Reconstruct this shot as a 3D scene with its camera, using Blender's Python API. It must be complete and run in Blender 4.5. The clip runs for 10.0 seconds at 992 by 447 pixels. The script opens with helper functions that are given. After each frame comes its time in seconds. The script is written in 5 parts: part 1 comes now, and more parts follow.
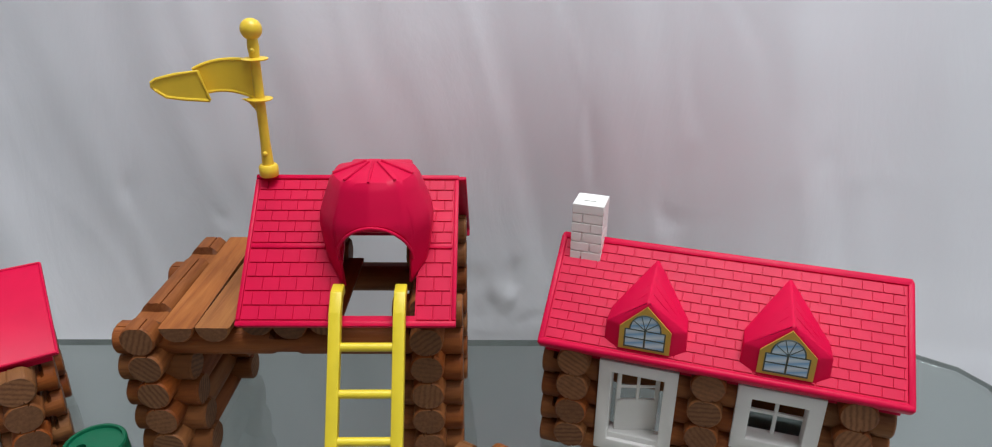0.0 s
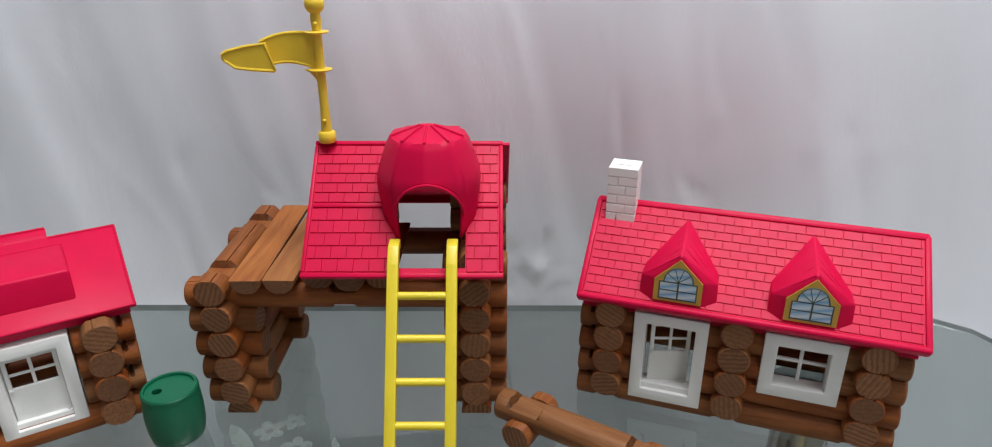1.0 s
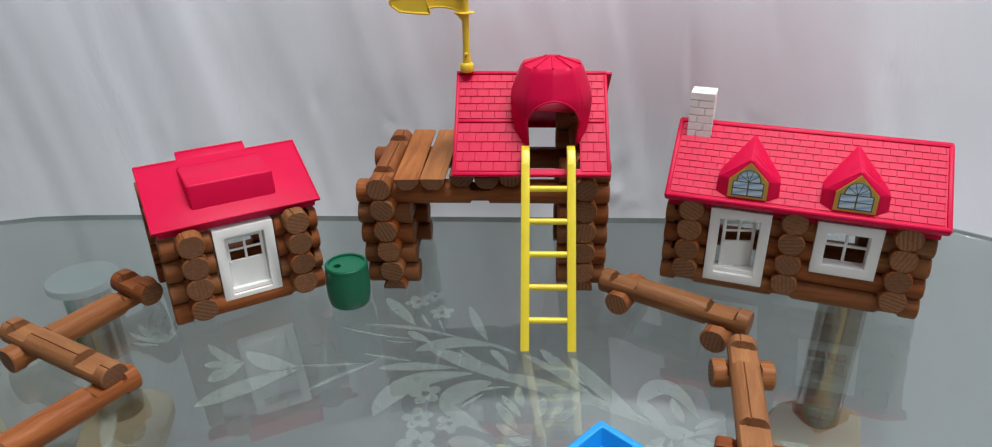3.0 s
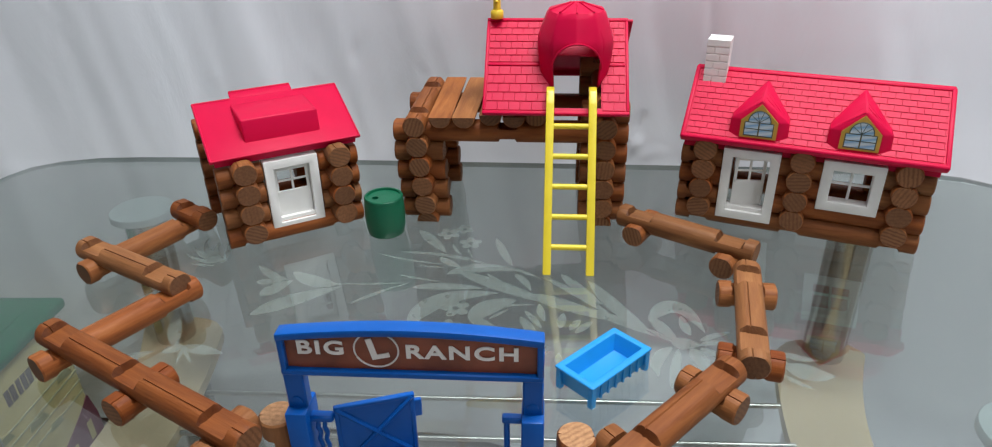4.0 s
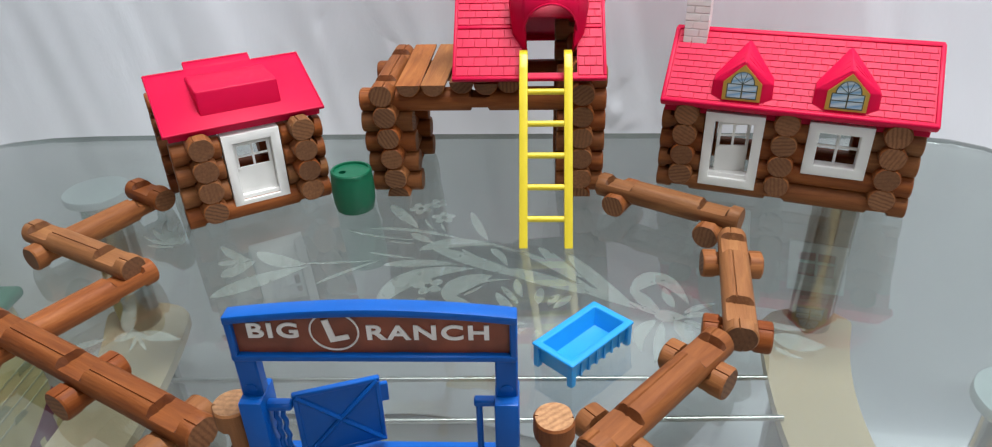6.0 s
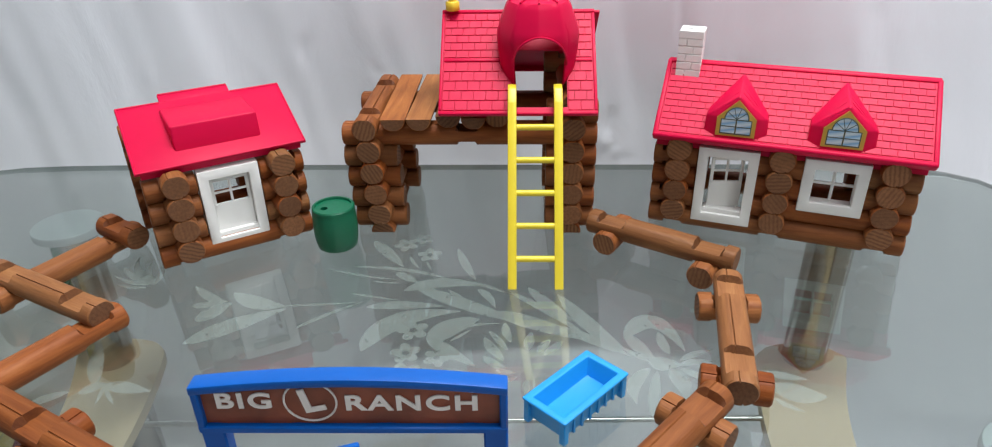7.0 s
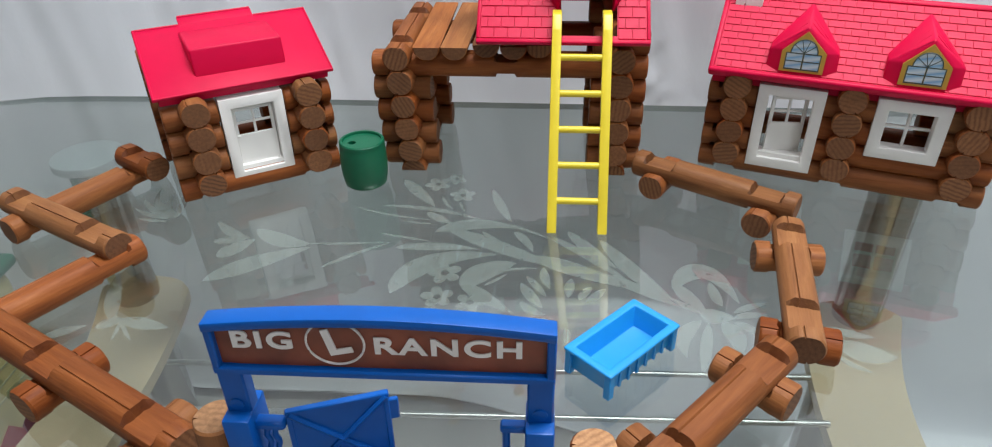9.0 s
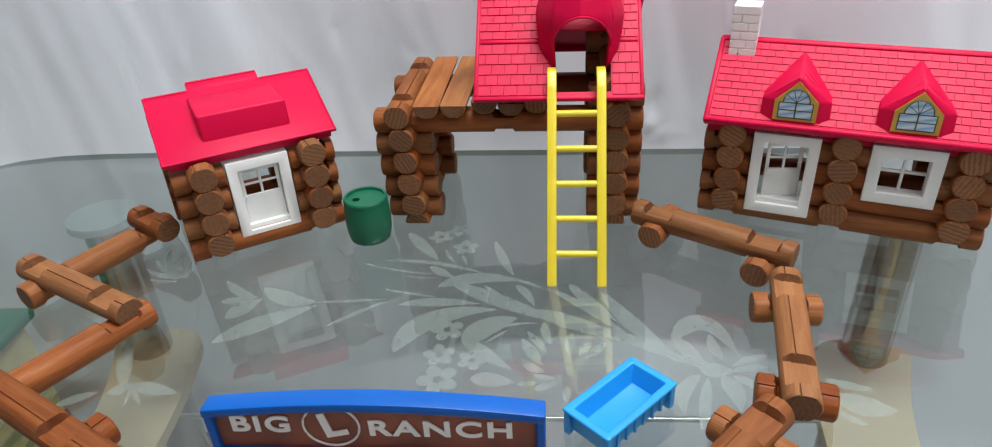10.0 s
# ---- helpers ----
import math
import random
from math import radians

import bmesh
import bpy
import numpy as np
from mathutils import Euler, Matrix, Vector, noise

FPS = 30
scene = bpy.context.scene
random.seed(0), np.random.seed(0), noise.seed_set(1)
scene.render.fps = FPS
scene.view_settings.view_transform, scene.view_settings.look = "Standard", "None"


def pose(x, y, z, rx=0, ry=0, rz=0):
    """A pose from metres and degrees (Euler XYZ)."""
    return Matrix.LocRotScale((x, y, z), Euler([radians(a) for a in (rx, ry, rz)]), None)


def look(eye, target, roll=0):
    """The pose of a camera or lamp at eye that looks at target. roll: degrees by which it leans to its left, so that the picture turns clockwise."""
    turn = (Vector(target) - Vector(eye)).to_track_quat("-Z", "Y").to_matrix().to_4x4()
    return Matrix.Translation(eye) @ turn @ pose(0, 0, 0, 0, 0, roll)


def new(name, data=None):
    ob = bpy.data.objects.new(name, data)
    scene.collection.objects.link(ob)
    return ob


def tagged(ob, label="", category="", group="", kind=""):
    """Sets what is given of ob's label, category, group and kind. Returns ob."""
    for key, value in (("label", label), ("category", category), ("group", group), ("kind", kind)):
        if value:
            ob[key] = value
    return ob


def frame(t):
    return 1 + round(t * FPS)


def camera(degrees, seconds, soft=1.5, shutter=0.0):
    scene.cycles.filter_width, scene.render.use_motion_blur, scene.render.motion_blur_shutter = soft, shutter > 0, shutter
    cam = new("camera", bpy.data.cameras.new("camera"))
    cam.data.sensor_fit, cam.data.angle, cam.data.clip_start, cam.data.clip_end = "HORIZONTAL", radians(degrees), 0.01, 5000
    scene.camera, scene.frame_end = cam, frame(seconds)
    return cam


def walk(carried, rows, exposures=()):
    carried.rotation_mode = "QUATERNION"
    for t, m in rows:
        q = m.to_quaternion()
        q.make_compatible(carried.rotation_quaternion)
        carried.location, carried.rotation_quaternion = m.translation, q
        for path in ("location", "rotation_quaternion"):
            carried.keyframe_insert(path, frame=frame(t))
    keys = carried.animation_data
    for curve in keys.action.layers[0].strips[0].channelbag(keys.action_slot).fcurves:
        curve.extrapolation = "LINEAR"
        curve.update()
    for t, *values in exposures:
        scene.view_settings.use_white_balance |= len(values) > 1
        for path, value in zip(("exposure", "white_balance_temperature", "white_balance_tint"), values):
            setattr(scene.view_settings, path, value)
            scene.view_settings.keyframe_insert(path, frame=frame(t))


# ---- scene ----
cam = camera(70.76, 10.0, soft=1.1)
PATH = [
    (0, (0.0419, 0.0551, 0.3252), (0.0326, 0.9725, -0.0726), 0.50),
    (0.5, (0.0338, 0.0379, 0.3206), (0.0171, 0.9562, -0.0749), 0.12),
    (1, (0.0217, 0.0151, 0.3152), (-0.0027, 0.9319, -0.0836), -0.03),
    (1.5, (0.0040, -0.0216, 0.3117), (-0.0307, 0.8939, -0.0890), -0.36),
    (2, (-0.0105, -0.0559, 0.3155), (-0.0492, 0.8557, -0.0938), -0.38),
    (2.5, (-0.0343, -0.0864, 0.3189), (-0.1073, 0.8190, -0.0992), -0.80),
    (2.7, (-0.0396, -0.0968, 0.3211), (-0.0969, 0.8062, -0.1046), -0.81),
    (3.8, (-0.0375, -0.1756, 0.3152), (-0.1306, 0.7065, -0.1465), -0.76),
    (4, (-0.0358, -0.1778, 0.3090), (-0.1330, 0.7017, -0.1568), -0.96),
    (4.5, (-0.0356, -0.1834, 0.2930), (-0.1307, 0.6879, -0.1885), -0.67),
    (5, (-0.0366, -0.1811, 0.2755), (-0.1261, 0.6768, -0.2306), -0.67),
    (5.2, (-0.0359, -0.1795, 0.2779), (-0.1226, 0.6728, -0.2380), -0.86),
    (5.5, (-0.0365, -0.1722, 0.2784), (-0.1168, 0.6839, -0.2322), -0.91),
    (6, (-0.0306, -0.1549, 0.2912), (-0.1034, 0.7119, -0.2020), -1.57),
    (6.2, (-0.0307, -0.1520, 0.2965), (-0.1005, 0.7215, -0.1851), -1.61),
    (7.3, (-0.0343, -0.1174, 0.2995), (-0.0856, 0.7612, -0.1752), -0.81),
    (7.5, (-0.0351, -0.1103, 0.3009), (-0.0921, 0.7633, -0.1825), -0.83),
    (8, (-0.0439, -0.0938, 0.2853), (-0.1137, 0.7607, -0.2294), -1.22),
    (8.5, (-0.0489, -0.1076, 0.2782), (-0.1326, 0.7426, -0.2416), -0.58),
    (9, (-0.0444, -0.1017, 0.2719), (-0.1330, 0.7395, -0.2614), -0.78),
    (9.5, (-0.0439, -0.1022, 0.2772), (-0.1492, 0.7391, -0.2530), -1.35),
    (10, (-0.0334, -0.0966, 0.2955), (-0.1451, 0.7600, -0.2082), -2.97),
]
EXPOSURE = [(0, -0.18), (1.5, -0.09), (2.7, -0.03), (4.0, 0.10), (5.0, 0.22), (5.5, 0.32), (6.1, 0.34), (7.4, 0.24), (8.5, 0.20), (10, 0.22)]
walk(cam, [(t, look(eye, target, roll)) for t, eye, target, roll in PATH], EXPOSURE)

# ---------------------------------------------------------------- world and light
FLOOR_Z = -0.44
CEIL_Z = 2.1
world = bpy.data.worlds.new("room_air")
scene.world = world
world.use_nodes = True
world.node_tree.nodes["Background"].inputs[0].default_value = (0.72, 0.75, 0.80, 1)
world.node_tree.nodes["Background"].inputs[1].default_value = 0.25


def tube_lamp(x, y, sx, sy, watts):
    """The light of one ceiling panel, main or added fill, just below its diffuser."""
    data = bpy.data.lights.new("ceiling_light_glow", "AREA")
    data.shape, data.size, data.size_y, data.energy = "RECTANGLE", sx, sy, watts
    data.color = (0.94, 0.97, 1.0)
    ob = new("ceiling_light_glow", data)
    ob.matrix_world = pose(x, y, CEIL_Z - 0.05)
    return ob


# main overhead light, then an unseen fill added to brighten front faces
LAMPS = [(0.30, 0.17, 1.2, 0.6, 43.0), (1.0, -1.6, 0.5, 1.2, 8.5)]
for lamp in LAMPS:
    tube_lamp(*lamp)


# ---------------------------------------------------------------- materials
def mat(name):
    m = bpy.data.materials.new(name)
    m.use_nodes = True
    nt = m.node_tree
    return m, nt, nt.nodes["Principled BSDF"]


def node(nt, kind, **values):
    n = nt.nodes.new(kind)
    for key, value in values.items():
        if key in n.inputs:
            n.inputs[key].default_value = value
    return n


def ramp(nt, source, stops):
    n = nt.nodes.new("ShaderNodeValToRGB")
    el = n.color_ramp.elements
    while len(el) < len(stops):
        el.new(0.5)
    for e, (p, c) in zip(el, stops):
        e.position, e.color = p, (*c, 1)
    nt.links.new(source, n.inputs["Fac"])
    return n


def coords(nt, scale, spin=(0, 0, 0), shift=None):
    tc = nt.nodes.new("ShaderNodeTexCoord")
    mp = nt.nodes.new("ShaderNodeMapping")
    mp.inputs["Scale"].default_value = scale
    mp.inputs["Rotation"].default_value = spin
    nt.links.new(tc.outputs["Object"], mp.inputs["Vector"])
    if shift is not None:
        nt.links.new(shift, mp.inputs["Location"])
    return mp.outputs["Vector"]


def bump(nt, height, strength, distance, bsdf):
    b = node(nt, "ShaderNodeBump", Strength=strength, Distance=distance)
    nt.links.new(height, b.inputs["Height"])
    nt.links.new(b.outputs["Normal"], bsdf.inputs["Normal"])


def plastic(name, colour, rough=0.34, grain=0.03, spec=0.5, soft=0.0):
    """Moulded plastic: plain colour with faint clouding, fine surface grain, small scuffs."""
    m, nt, b = mat(name)
    b.inputs["Specular IOR Level"].default_value = spec
    b.inputs["Subsurface Weight"].default_value = soft
    b.inputs["Subsurface Radius"].default_value = (1.0, 0.25, 0.30)
    b.inputs["Subsurface Scale"].default_value = 0.012
    where = nt.nodes.new("ShaderNodeNewGeometry")
    spread = nt.nodes.new("ShaderNodeVectorMath")
    spread.operation, spread.inputs[3].default_value = "SCALE", 60.0
    nt.links.new(where.outputs["Position"], spread.inputs[0])
    v = spread.outputs[0]
    n1 = node(nt, "ShaderNodeTexNoise", Scale=0.7, Detail=4.0)
    nt.links.new(v, n1.inputs["Vector"])
    lo = tuple(c * (1 - grain * 2.2) for c in colour)
    hi = tuple(min(1, c * (1 + grain)) for c in colour)
    r = ramp(nt, n1.outputs["Fac"], [(0.3, lo), (0.7, hi)])
    nt.links.new(r.outputs["Color"], b.inputs["Base Color"])
    n2 = node(nt, "ShaderNodeTexNoise", Scale=3.0, Detail=5.0)
    nt.links.new(v, n2.inputs["Vector"])
    r2 = nt.nodes.new("ShaderNodeMapRange")
    r2.inputs["To Min"].default_value, r2.inputs["To Max"].default_value = rough - 0.06, rough + 0.1
    nt.links.new(n2.outputs["Fac"], r2.inputs["Value"])
    nt.links.new(r2.outputs["Result"], b.inputs["Roughness"])
    n3 = node(nt, "ShaderNodeTexNoise", Scale=40.0, Detail=2.0)
    nt.links.new(v, n3.inputs["Vector"])
    bump(nt, n3.outputs["Fac"], 0.08, 0.0004, b)
    return m


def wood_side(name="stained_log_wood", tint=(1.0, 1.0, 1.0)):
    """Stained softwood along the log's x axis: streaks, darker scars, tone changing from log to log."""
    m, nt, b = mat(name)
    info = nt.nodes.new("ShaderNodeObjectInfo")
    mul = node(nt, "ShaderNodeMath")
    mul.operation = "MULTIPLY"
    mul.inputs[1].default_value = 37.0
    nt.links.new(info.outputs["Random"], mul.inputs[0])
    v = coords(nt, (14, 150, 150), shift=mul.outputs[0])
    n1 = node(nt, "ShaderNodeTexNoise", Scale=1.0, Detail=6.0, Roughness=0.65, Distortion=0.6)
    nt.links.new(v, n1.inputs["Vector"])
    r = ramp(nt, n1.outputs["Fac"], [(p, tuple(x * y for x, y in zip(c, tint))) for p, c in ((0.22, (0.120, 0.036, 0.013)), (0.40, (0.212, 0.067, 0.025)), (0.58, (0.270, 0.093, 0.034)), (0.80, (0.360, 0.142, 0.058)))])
    v2 = coords(nt, (30, 45, 45), shift=mul.outputs[0])
    n2 = node(nt, "ShaderNodeTexNoise", Scale=1.0, Detail=3.0)
    nt.links.new(v2, n2.inputs["Vector"])
    tone = nt.nodes.new("ShaderNodeHueSaturation")
    nt.links.new(r.outputs["Color"], tone.inputs["Color"])
    val = nt.nodes.new("ShaderNodeMapRange")
    val.inputs["To Min"].default_value, val.inputs["To Max"].default_value = 0.80, 1.12
    nt.links.new(info.outputs["Random"], val.inputs["Value"])
    add = node(nt, "ShaderNodeMath")
    add.operation = "ADD"
    cl = nt.nodes.new("ShaderNodeMapRange")
    cl.inputs["To Min"].default_value, cl.inputs["To Max"].default_value = -0.2, 0.2
    nt.links.new(n2.outputs["Fac"], cl.inputs["Value"])
    nt.links.new(val.outputs["Result"], add.inputs[0])
    nt.links.new(cl.outputs["Result"], add.inputs[1])
    nt.links.new(add.outputs[0], tone.inputs["Value"])
    spin = nt.nodes.new("ShaderNodeMath")
    spin.operation, spin.inputs[1].default_value = "MULTIPLY", 5.37
    nt.links.new(info.outputs["Random"], spin.inputs[0])
    rest = nt.nodes.new("ShaderNodeMath")
    rest.operation = "FRACT"
    nt.links.new(spin.outputs[0], rest.inputs[0])
    hue = nt.nodes.new("ShaderNodeMapRange")
    hue.inputs["To Min"].default_value, hue.inputs["To Max"].default_value = 0.494, 0.511
    nt.links.new(rest.outputs[0], hue.inputs["Value"])
    nt.links.new(hue.outputs[0], tone.inputs["Hue"])
    sat = nt.nodes.new("ShaderNodeMapRange")
    sat.inputs["To Min"].default_value, sat.inputs["To Max"].default_value = 1.10, 0.97
    nt.links.new(rest.outputs[0], sat.inputs["Value"])
    nt.links.new(sat.outputs[0], tone.inputs["Saturation"])
    nt.links.new(tone.outputs["Color"], b.inputs["Base Color"])
    b.inputs["Roughness"].default_value = 0.55
    b.inputs["Specular IOR Level"].default_value = 0.22
    fine = coords(nt, (60, 900, 900), shift=mul.outputs[0])
    n3 = node(nt, "ShaderNodeTexNoise", Scale=1.0, Detail=3.0)
    nt.links.new(fine, n3.inputs["Vector"])
    bump(nt, n3.outputs["Fac"], 0.5, 0.0006, b)
    return m


def wood_end(name="log_end_grain", tint=(1.0, 1.0, 1.0)):
    """Sawn end grain: growth rings seen as slanting bands."""
    m, nt, b = mat(name)
    info = nt.nodes.new("ShaderNodeObjectInfo")
    mul = node(nt, "ShaderNodeMath")
    mul.operation = "MULTIPLY"
    mul.inputs[1].default_value = 6.28
    nt.links.new(info.outputs["Random"], mul.inputs[0])
    comb = nt.nodes.new("ShaderNodeCombineXYZ")
    nt.links.new(mul.outputs[0], comb.inputs["X"])
    tc = nt.nodes.new("ShaderNodeTexCoord")
    mp = nt.nodes.new("ShaderNodeMapping")
    nt.links.new(tc.outputs["Object"], mp.inputs["Vector"])
    nt.links.new(comb.outputs[0], mp.inputs["Rotation"])
    mp.inputs["Location"].default_value = (0, 0.024, 0.006)
    mp.inputs["Scale"].default_value = (0, 1, 1)
    w = nt.nodes.new("ShaderNodeTexWave")
    w.wave_type, w.bands_direction = "BANDS", "Y"
    for key, value in (("Scale", 100.0), ("Distortion", 2.4), ("Detail", 4.0), ("Detail Scale", 2.2), ("Detail Roughness", 0.6)):
        w.inputs[key].default_value = value
    nt.links.new(mp.outputs[0], w.inputs["Vector"])
    shade = lambda c: tuple(x * y for x, y in zip(c, tint))
    grain = ramp(nt, w.outputs["Fac"], [(0.0, shade((0.078, 0.027, 0.009))), (0.22, shade((0.140, 0.052, 0.018))), (0.45, shade((0.230, 0.094, 0.035))), (1.0, shade((0.290, 0.127, 0.050)))])
    pores = node(nt, "ShaderNodeTexNoise", Scale=420.0, Detail=4.0, Roughness=0.7)
    nt.links.new(tc.outputs["Object"], pores.inputs["Vector"])
    plain = ramp(nt, pores.outputs["Fac"], [(0.30, shade((0.140, 0.052, 0.018))), (0.70, shade((0.262, 0.106, 0.040)))])
    share = nt.nodes.new("ShaderNodeMath")
    share.operation, share.inputs[1].default_value = "MULTIPLY", 7.31
    nt.links.new(info.outputs["Random"], share.inputs[0])
    part_of = nt.nodes.new("ShaderNodeMath")
    part_of.operation = "FRACT"
    nt.links.new(share.outputs[0], part_of.inputs[0])
    span = nt.nodes.new("ShaderNodeMapRange")
    span.inputs["To Min"].default_value, span.inputs["To Max"].default_value = 0.42, 1.0
    nt.links.new(part_of.outputs[0], span.inputs["Value"])
    r = nt.nodes.new("ShaderNodeMix")
    r.data_type = "RGBA"
    nt.links.new(span.outputs[0], r.inputs["Factor"])
    nt.links.new(grain.outputs["Color"], r.inputs["A"])
    nt.links.new(plain.outputs["Color"], r.inputs["B"])
    tone = nt.nodes.new("ShaderNodeHueSaturation")
    val = nt.nodes.new("ShaderNodeMapRange")
    val.inputs["To Min"].default_value, val.inputs["To Max"].default_value = 1.12, 0.72
    nt.links.new(info.outputs["Random"], val.inputs["Value"])
    nt.links.new(val.outputs["Result"], tone.inputs["Value"])
    nt.links.new(r.outputs["Result"], tone.inputs["Color"])
    nt.links.new(tone.outputs["Color"], b.inputs["Base Color"])
    b.inputs["Roughness"].default_value = 0.75
    bump(nt, pores.outputs["Fac"], 0.5, 0.0006, b)
    return m


def cloth(name, lo, hi, scale=1.0):
    m, nt, b = mat(name)
    v = coords(nt, (2.2 * scale, 2.2 * scale, 0.9 * scale))
    n1 = node(nt, "ShaderNodeTexNoise", Scale=1.6, Detail=5.0)
    nt.links.new(v, n1.inputs["Vector"])
    r = ramp(nt, n1.outputs["Fac"], [(0.3, lo), (0.5, tuple((p + q) / 2 for p, q in zip(lo, hi))), (0.7, hi)])
    nt.links.new(r.outputs["Color"], b.inputs["Base Color"])
    b.inputs["Roughness"].default_value = 0.85
    b.inputs["Sheen Weight"].default_value = 0.15
    v2 = coords(nt, (9, 9, 4))
    n2 = node(nt, "ShaderNodeTexNoise", Scale=1.0, Detail=6.0, Roughness=0.6, Distortion=0.8)
    nt.links.new(v2, n2.inputs["Vector"])
    bump(nt, n2.outputs["Fac"], 0.16, 0.008, b)
    return m


def paint(name, colour, rough=0.6, scale=4.0, spread=0.06):
    m, nt, b = mat(name)
    v = coords(nt, (scale, scale, scale))
    n1 = node(nt, "ShaderNodeTexNoise", Scale=2.0, Detail=6.0)
    nt.links.new(v, n1.inputs["Vector"])
    r = ramp(nt, n1.outputs["Fac"], [(0.3, tuple(c * (1 - spread) for c in colour)), (0.7, tuple(min(1, c * (1 + spread)) for c in colour))])
    nt.links.new(r.outputs["Color"], b.inputs["Base Color"])
    b.inputs["Roughness"].default_value = rough
    n2 = node(nt, "ShaderNodeTexNoise", Scale=60.0, Detail=3.0)
    nt.links.new(v, n2.inputs["Vector"])
    bump(nt, n2.outputs["Fac"], 0.1, 0.001, b)
    return m


def metal(name, colour, rough=0.18):
    m, nt, b = mat(name)
    v = coords(nt, (40, 40, 3))
    n1 = node(nt, "ShaderNodeTexNoise", Scale=3.0, Detail=4.0)
    nt.links.new(v, n1.inputs["Vector"])
    r = ramp(nt, n1.outputs["Fac"], [(0.3, tuple(c * 0.82 for c in colour)), (0.7, colour)])
    nt.links.new(r.outputs["Color"], b.inputs["Base Color"])
    b.inputs["Metallic"].default_value = 1.0
    b.inputs["Roughness"].default_value = rough
    return m


def glass():
    """Thick table glass: clear, faintly green, mirroring more at shallow angles."""
    m, nt, _ = mat("table_glass")
    clear = nt.nodes.new("ShaderNodeBsdfTransparent")
    clear.inputs["Color"].default_value = (0.728, 0.772, 0.752, 1)
    gloss = nt.nodes.new("ShaderNodeBsdfGlossy")
    gloss.inputs["Roughness"].default_value = 0.015
    facing = node(nt, "ShaderNodeLayerWeight", Blend=0.5)
    power = nt.nodes.new("ShaderNodeMath")
    power.operation, power.inputs[1].default_value = "POWER", 5.0
    nt.links.new(facing.outputs["Facing"], power.inputs[0])
    schlick = nt.nodes.new("ShaderNodeMath")
    schlick.operation = "MULTIPLY_ADD"
    schlick.inputs[1].default_value, schlick.inputs[2].default_value = 0.70, 0.125
    nt.links.new(power.outputs[0], schlick.inputs[0])
    mix = nt.nodes.new("ShaderNodeMixShader")
    nt.links.new(schlick.outputs[0], mix.inputs[0])
    nt.links.new(clear.outputs[0], mix.inputs[1])
    nt.links.new(gloss.outputs[0], mix.inputs[2])
    nt.links.new(mix.outputs[0], nt.nodes["Material Output"].inputs["Surface"])
    return m


def glass_edge():
    """The ground rim of the glass, deep green where one looks into the sheet."""
    m, nt, b = mat("glass_rim")
    v = coords(nt, (30, 30, 30))
    n1 = node(nt, "ShaderNodeTexNoise", Scale=1.0, Detail=3.0)
    nt.links.new(v, n1.inputs["Vector"])
    c = ramp(nt, n1.outputs["Fac"], [(0.3, (0.16, 0.20, 0.19)), (0.7, (0.26, 0.31, 0.30))])
    nt.links.new(c.outputs["Color"], b.inputs["Base Color"])
    b.inputs["Roughness"].default_value = 0.06
    b.inputs["Specular IOR Level"].default_value = 0.9
    return m


def frosted():
    """Sand-blasted glass: part clear, part matt white."""
    m, nt, b = mat("frosted_etching")
    b.inputs["Base Color"].default_value = (0.70, 0.75, 0.72, 1)
    b.inputs["Roughness"].default_value = 0.8
    clear = nt.nodes.new("ShaderNodeBsdfTransparent")
    mix = nt.nodes.new("ShaderNodeMixShader")
    v = coords(nt, (120, 120, 120))
    n1 = node(nt, "ShaderNodeTexNoise", Scale=1.0, Detail=3.0)
    nt.links.new(v, n1.inputs["Vector"])
    mr = nt.nodes.new("ShaderNodeMapRange")
    mr.inputs["To Min"].default_value, mr.inputs["To Max"].default_value = 0.29, 0.36
    nt.links.new(n1.outputs["Fac"], mr.inputs["Value"])
    nt.links.new(mr.outputs["Result"], mix.inputs[0])
    nt.links.new(clear.outputs[0], mix.inputs[1])
    nt.links.new(b.outputs[0], mix.inputs[2])
    nt.links.new(mix.outputs[0], nt.nodes["Material Output"].inputs["Surface"])
    return m


def glow(name, colour, strength):
    m, _, b = mat(name)
    b.inputs["Emission Color"].default_value = (*colour, 1)
    b.inputs["Emission Strength"].default_value = strength
    return m


WOOD, ENDS = wood_side(), wood_end()
POSTENDS = wood_end("pale_sawn_end", (1.75, 2.2, 2.6))
# notch walls: deeper stain, with the shade of their steep faces painted in
NOTCH = wood_side("shaded_stained_notch_face", (0.50, 0.46, 0.44))
TAN = wood_side("tan_plank_wood", (1.25, 1.42, 1.40))
RED = plastic("red_plastic", (0.62, 0.004, 0.052), 0.38, spec=0.14)
FLAGYELLOW = plastic("golden_yellow_plastic", (0.88, 0.60, 0.045), 0.36)
YELLOW = plastic("yellow_plastic", (0.80, 0.62, 0.035), 0.36)
BLUE = plastic("blue_plastic", (0.002, 0.092, 0.40), 0.30, spec=0.25)
SKYBLUE = plastic("sky_blue_plastic", (0.012, 0.30, 0.72), 0.36)
GREEN = plastic("green_plastic", (0.002, 0.120, 0.055), 0.38)
WHITE = plastic("white_plastic", (0.88, 0.87, 0.84), 0.40, 0.02)


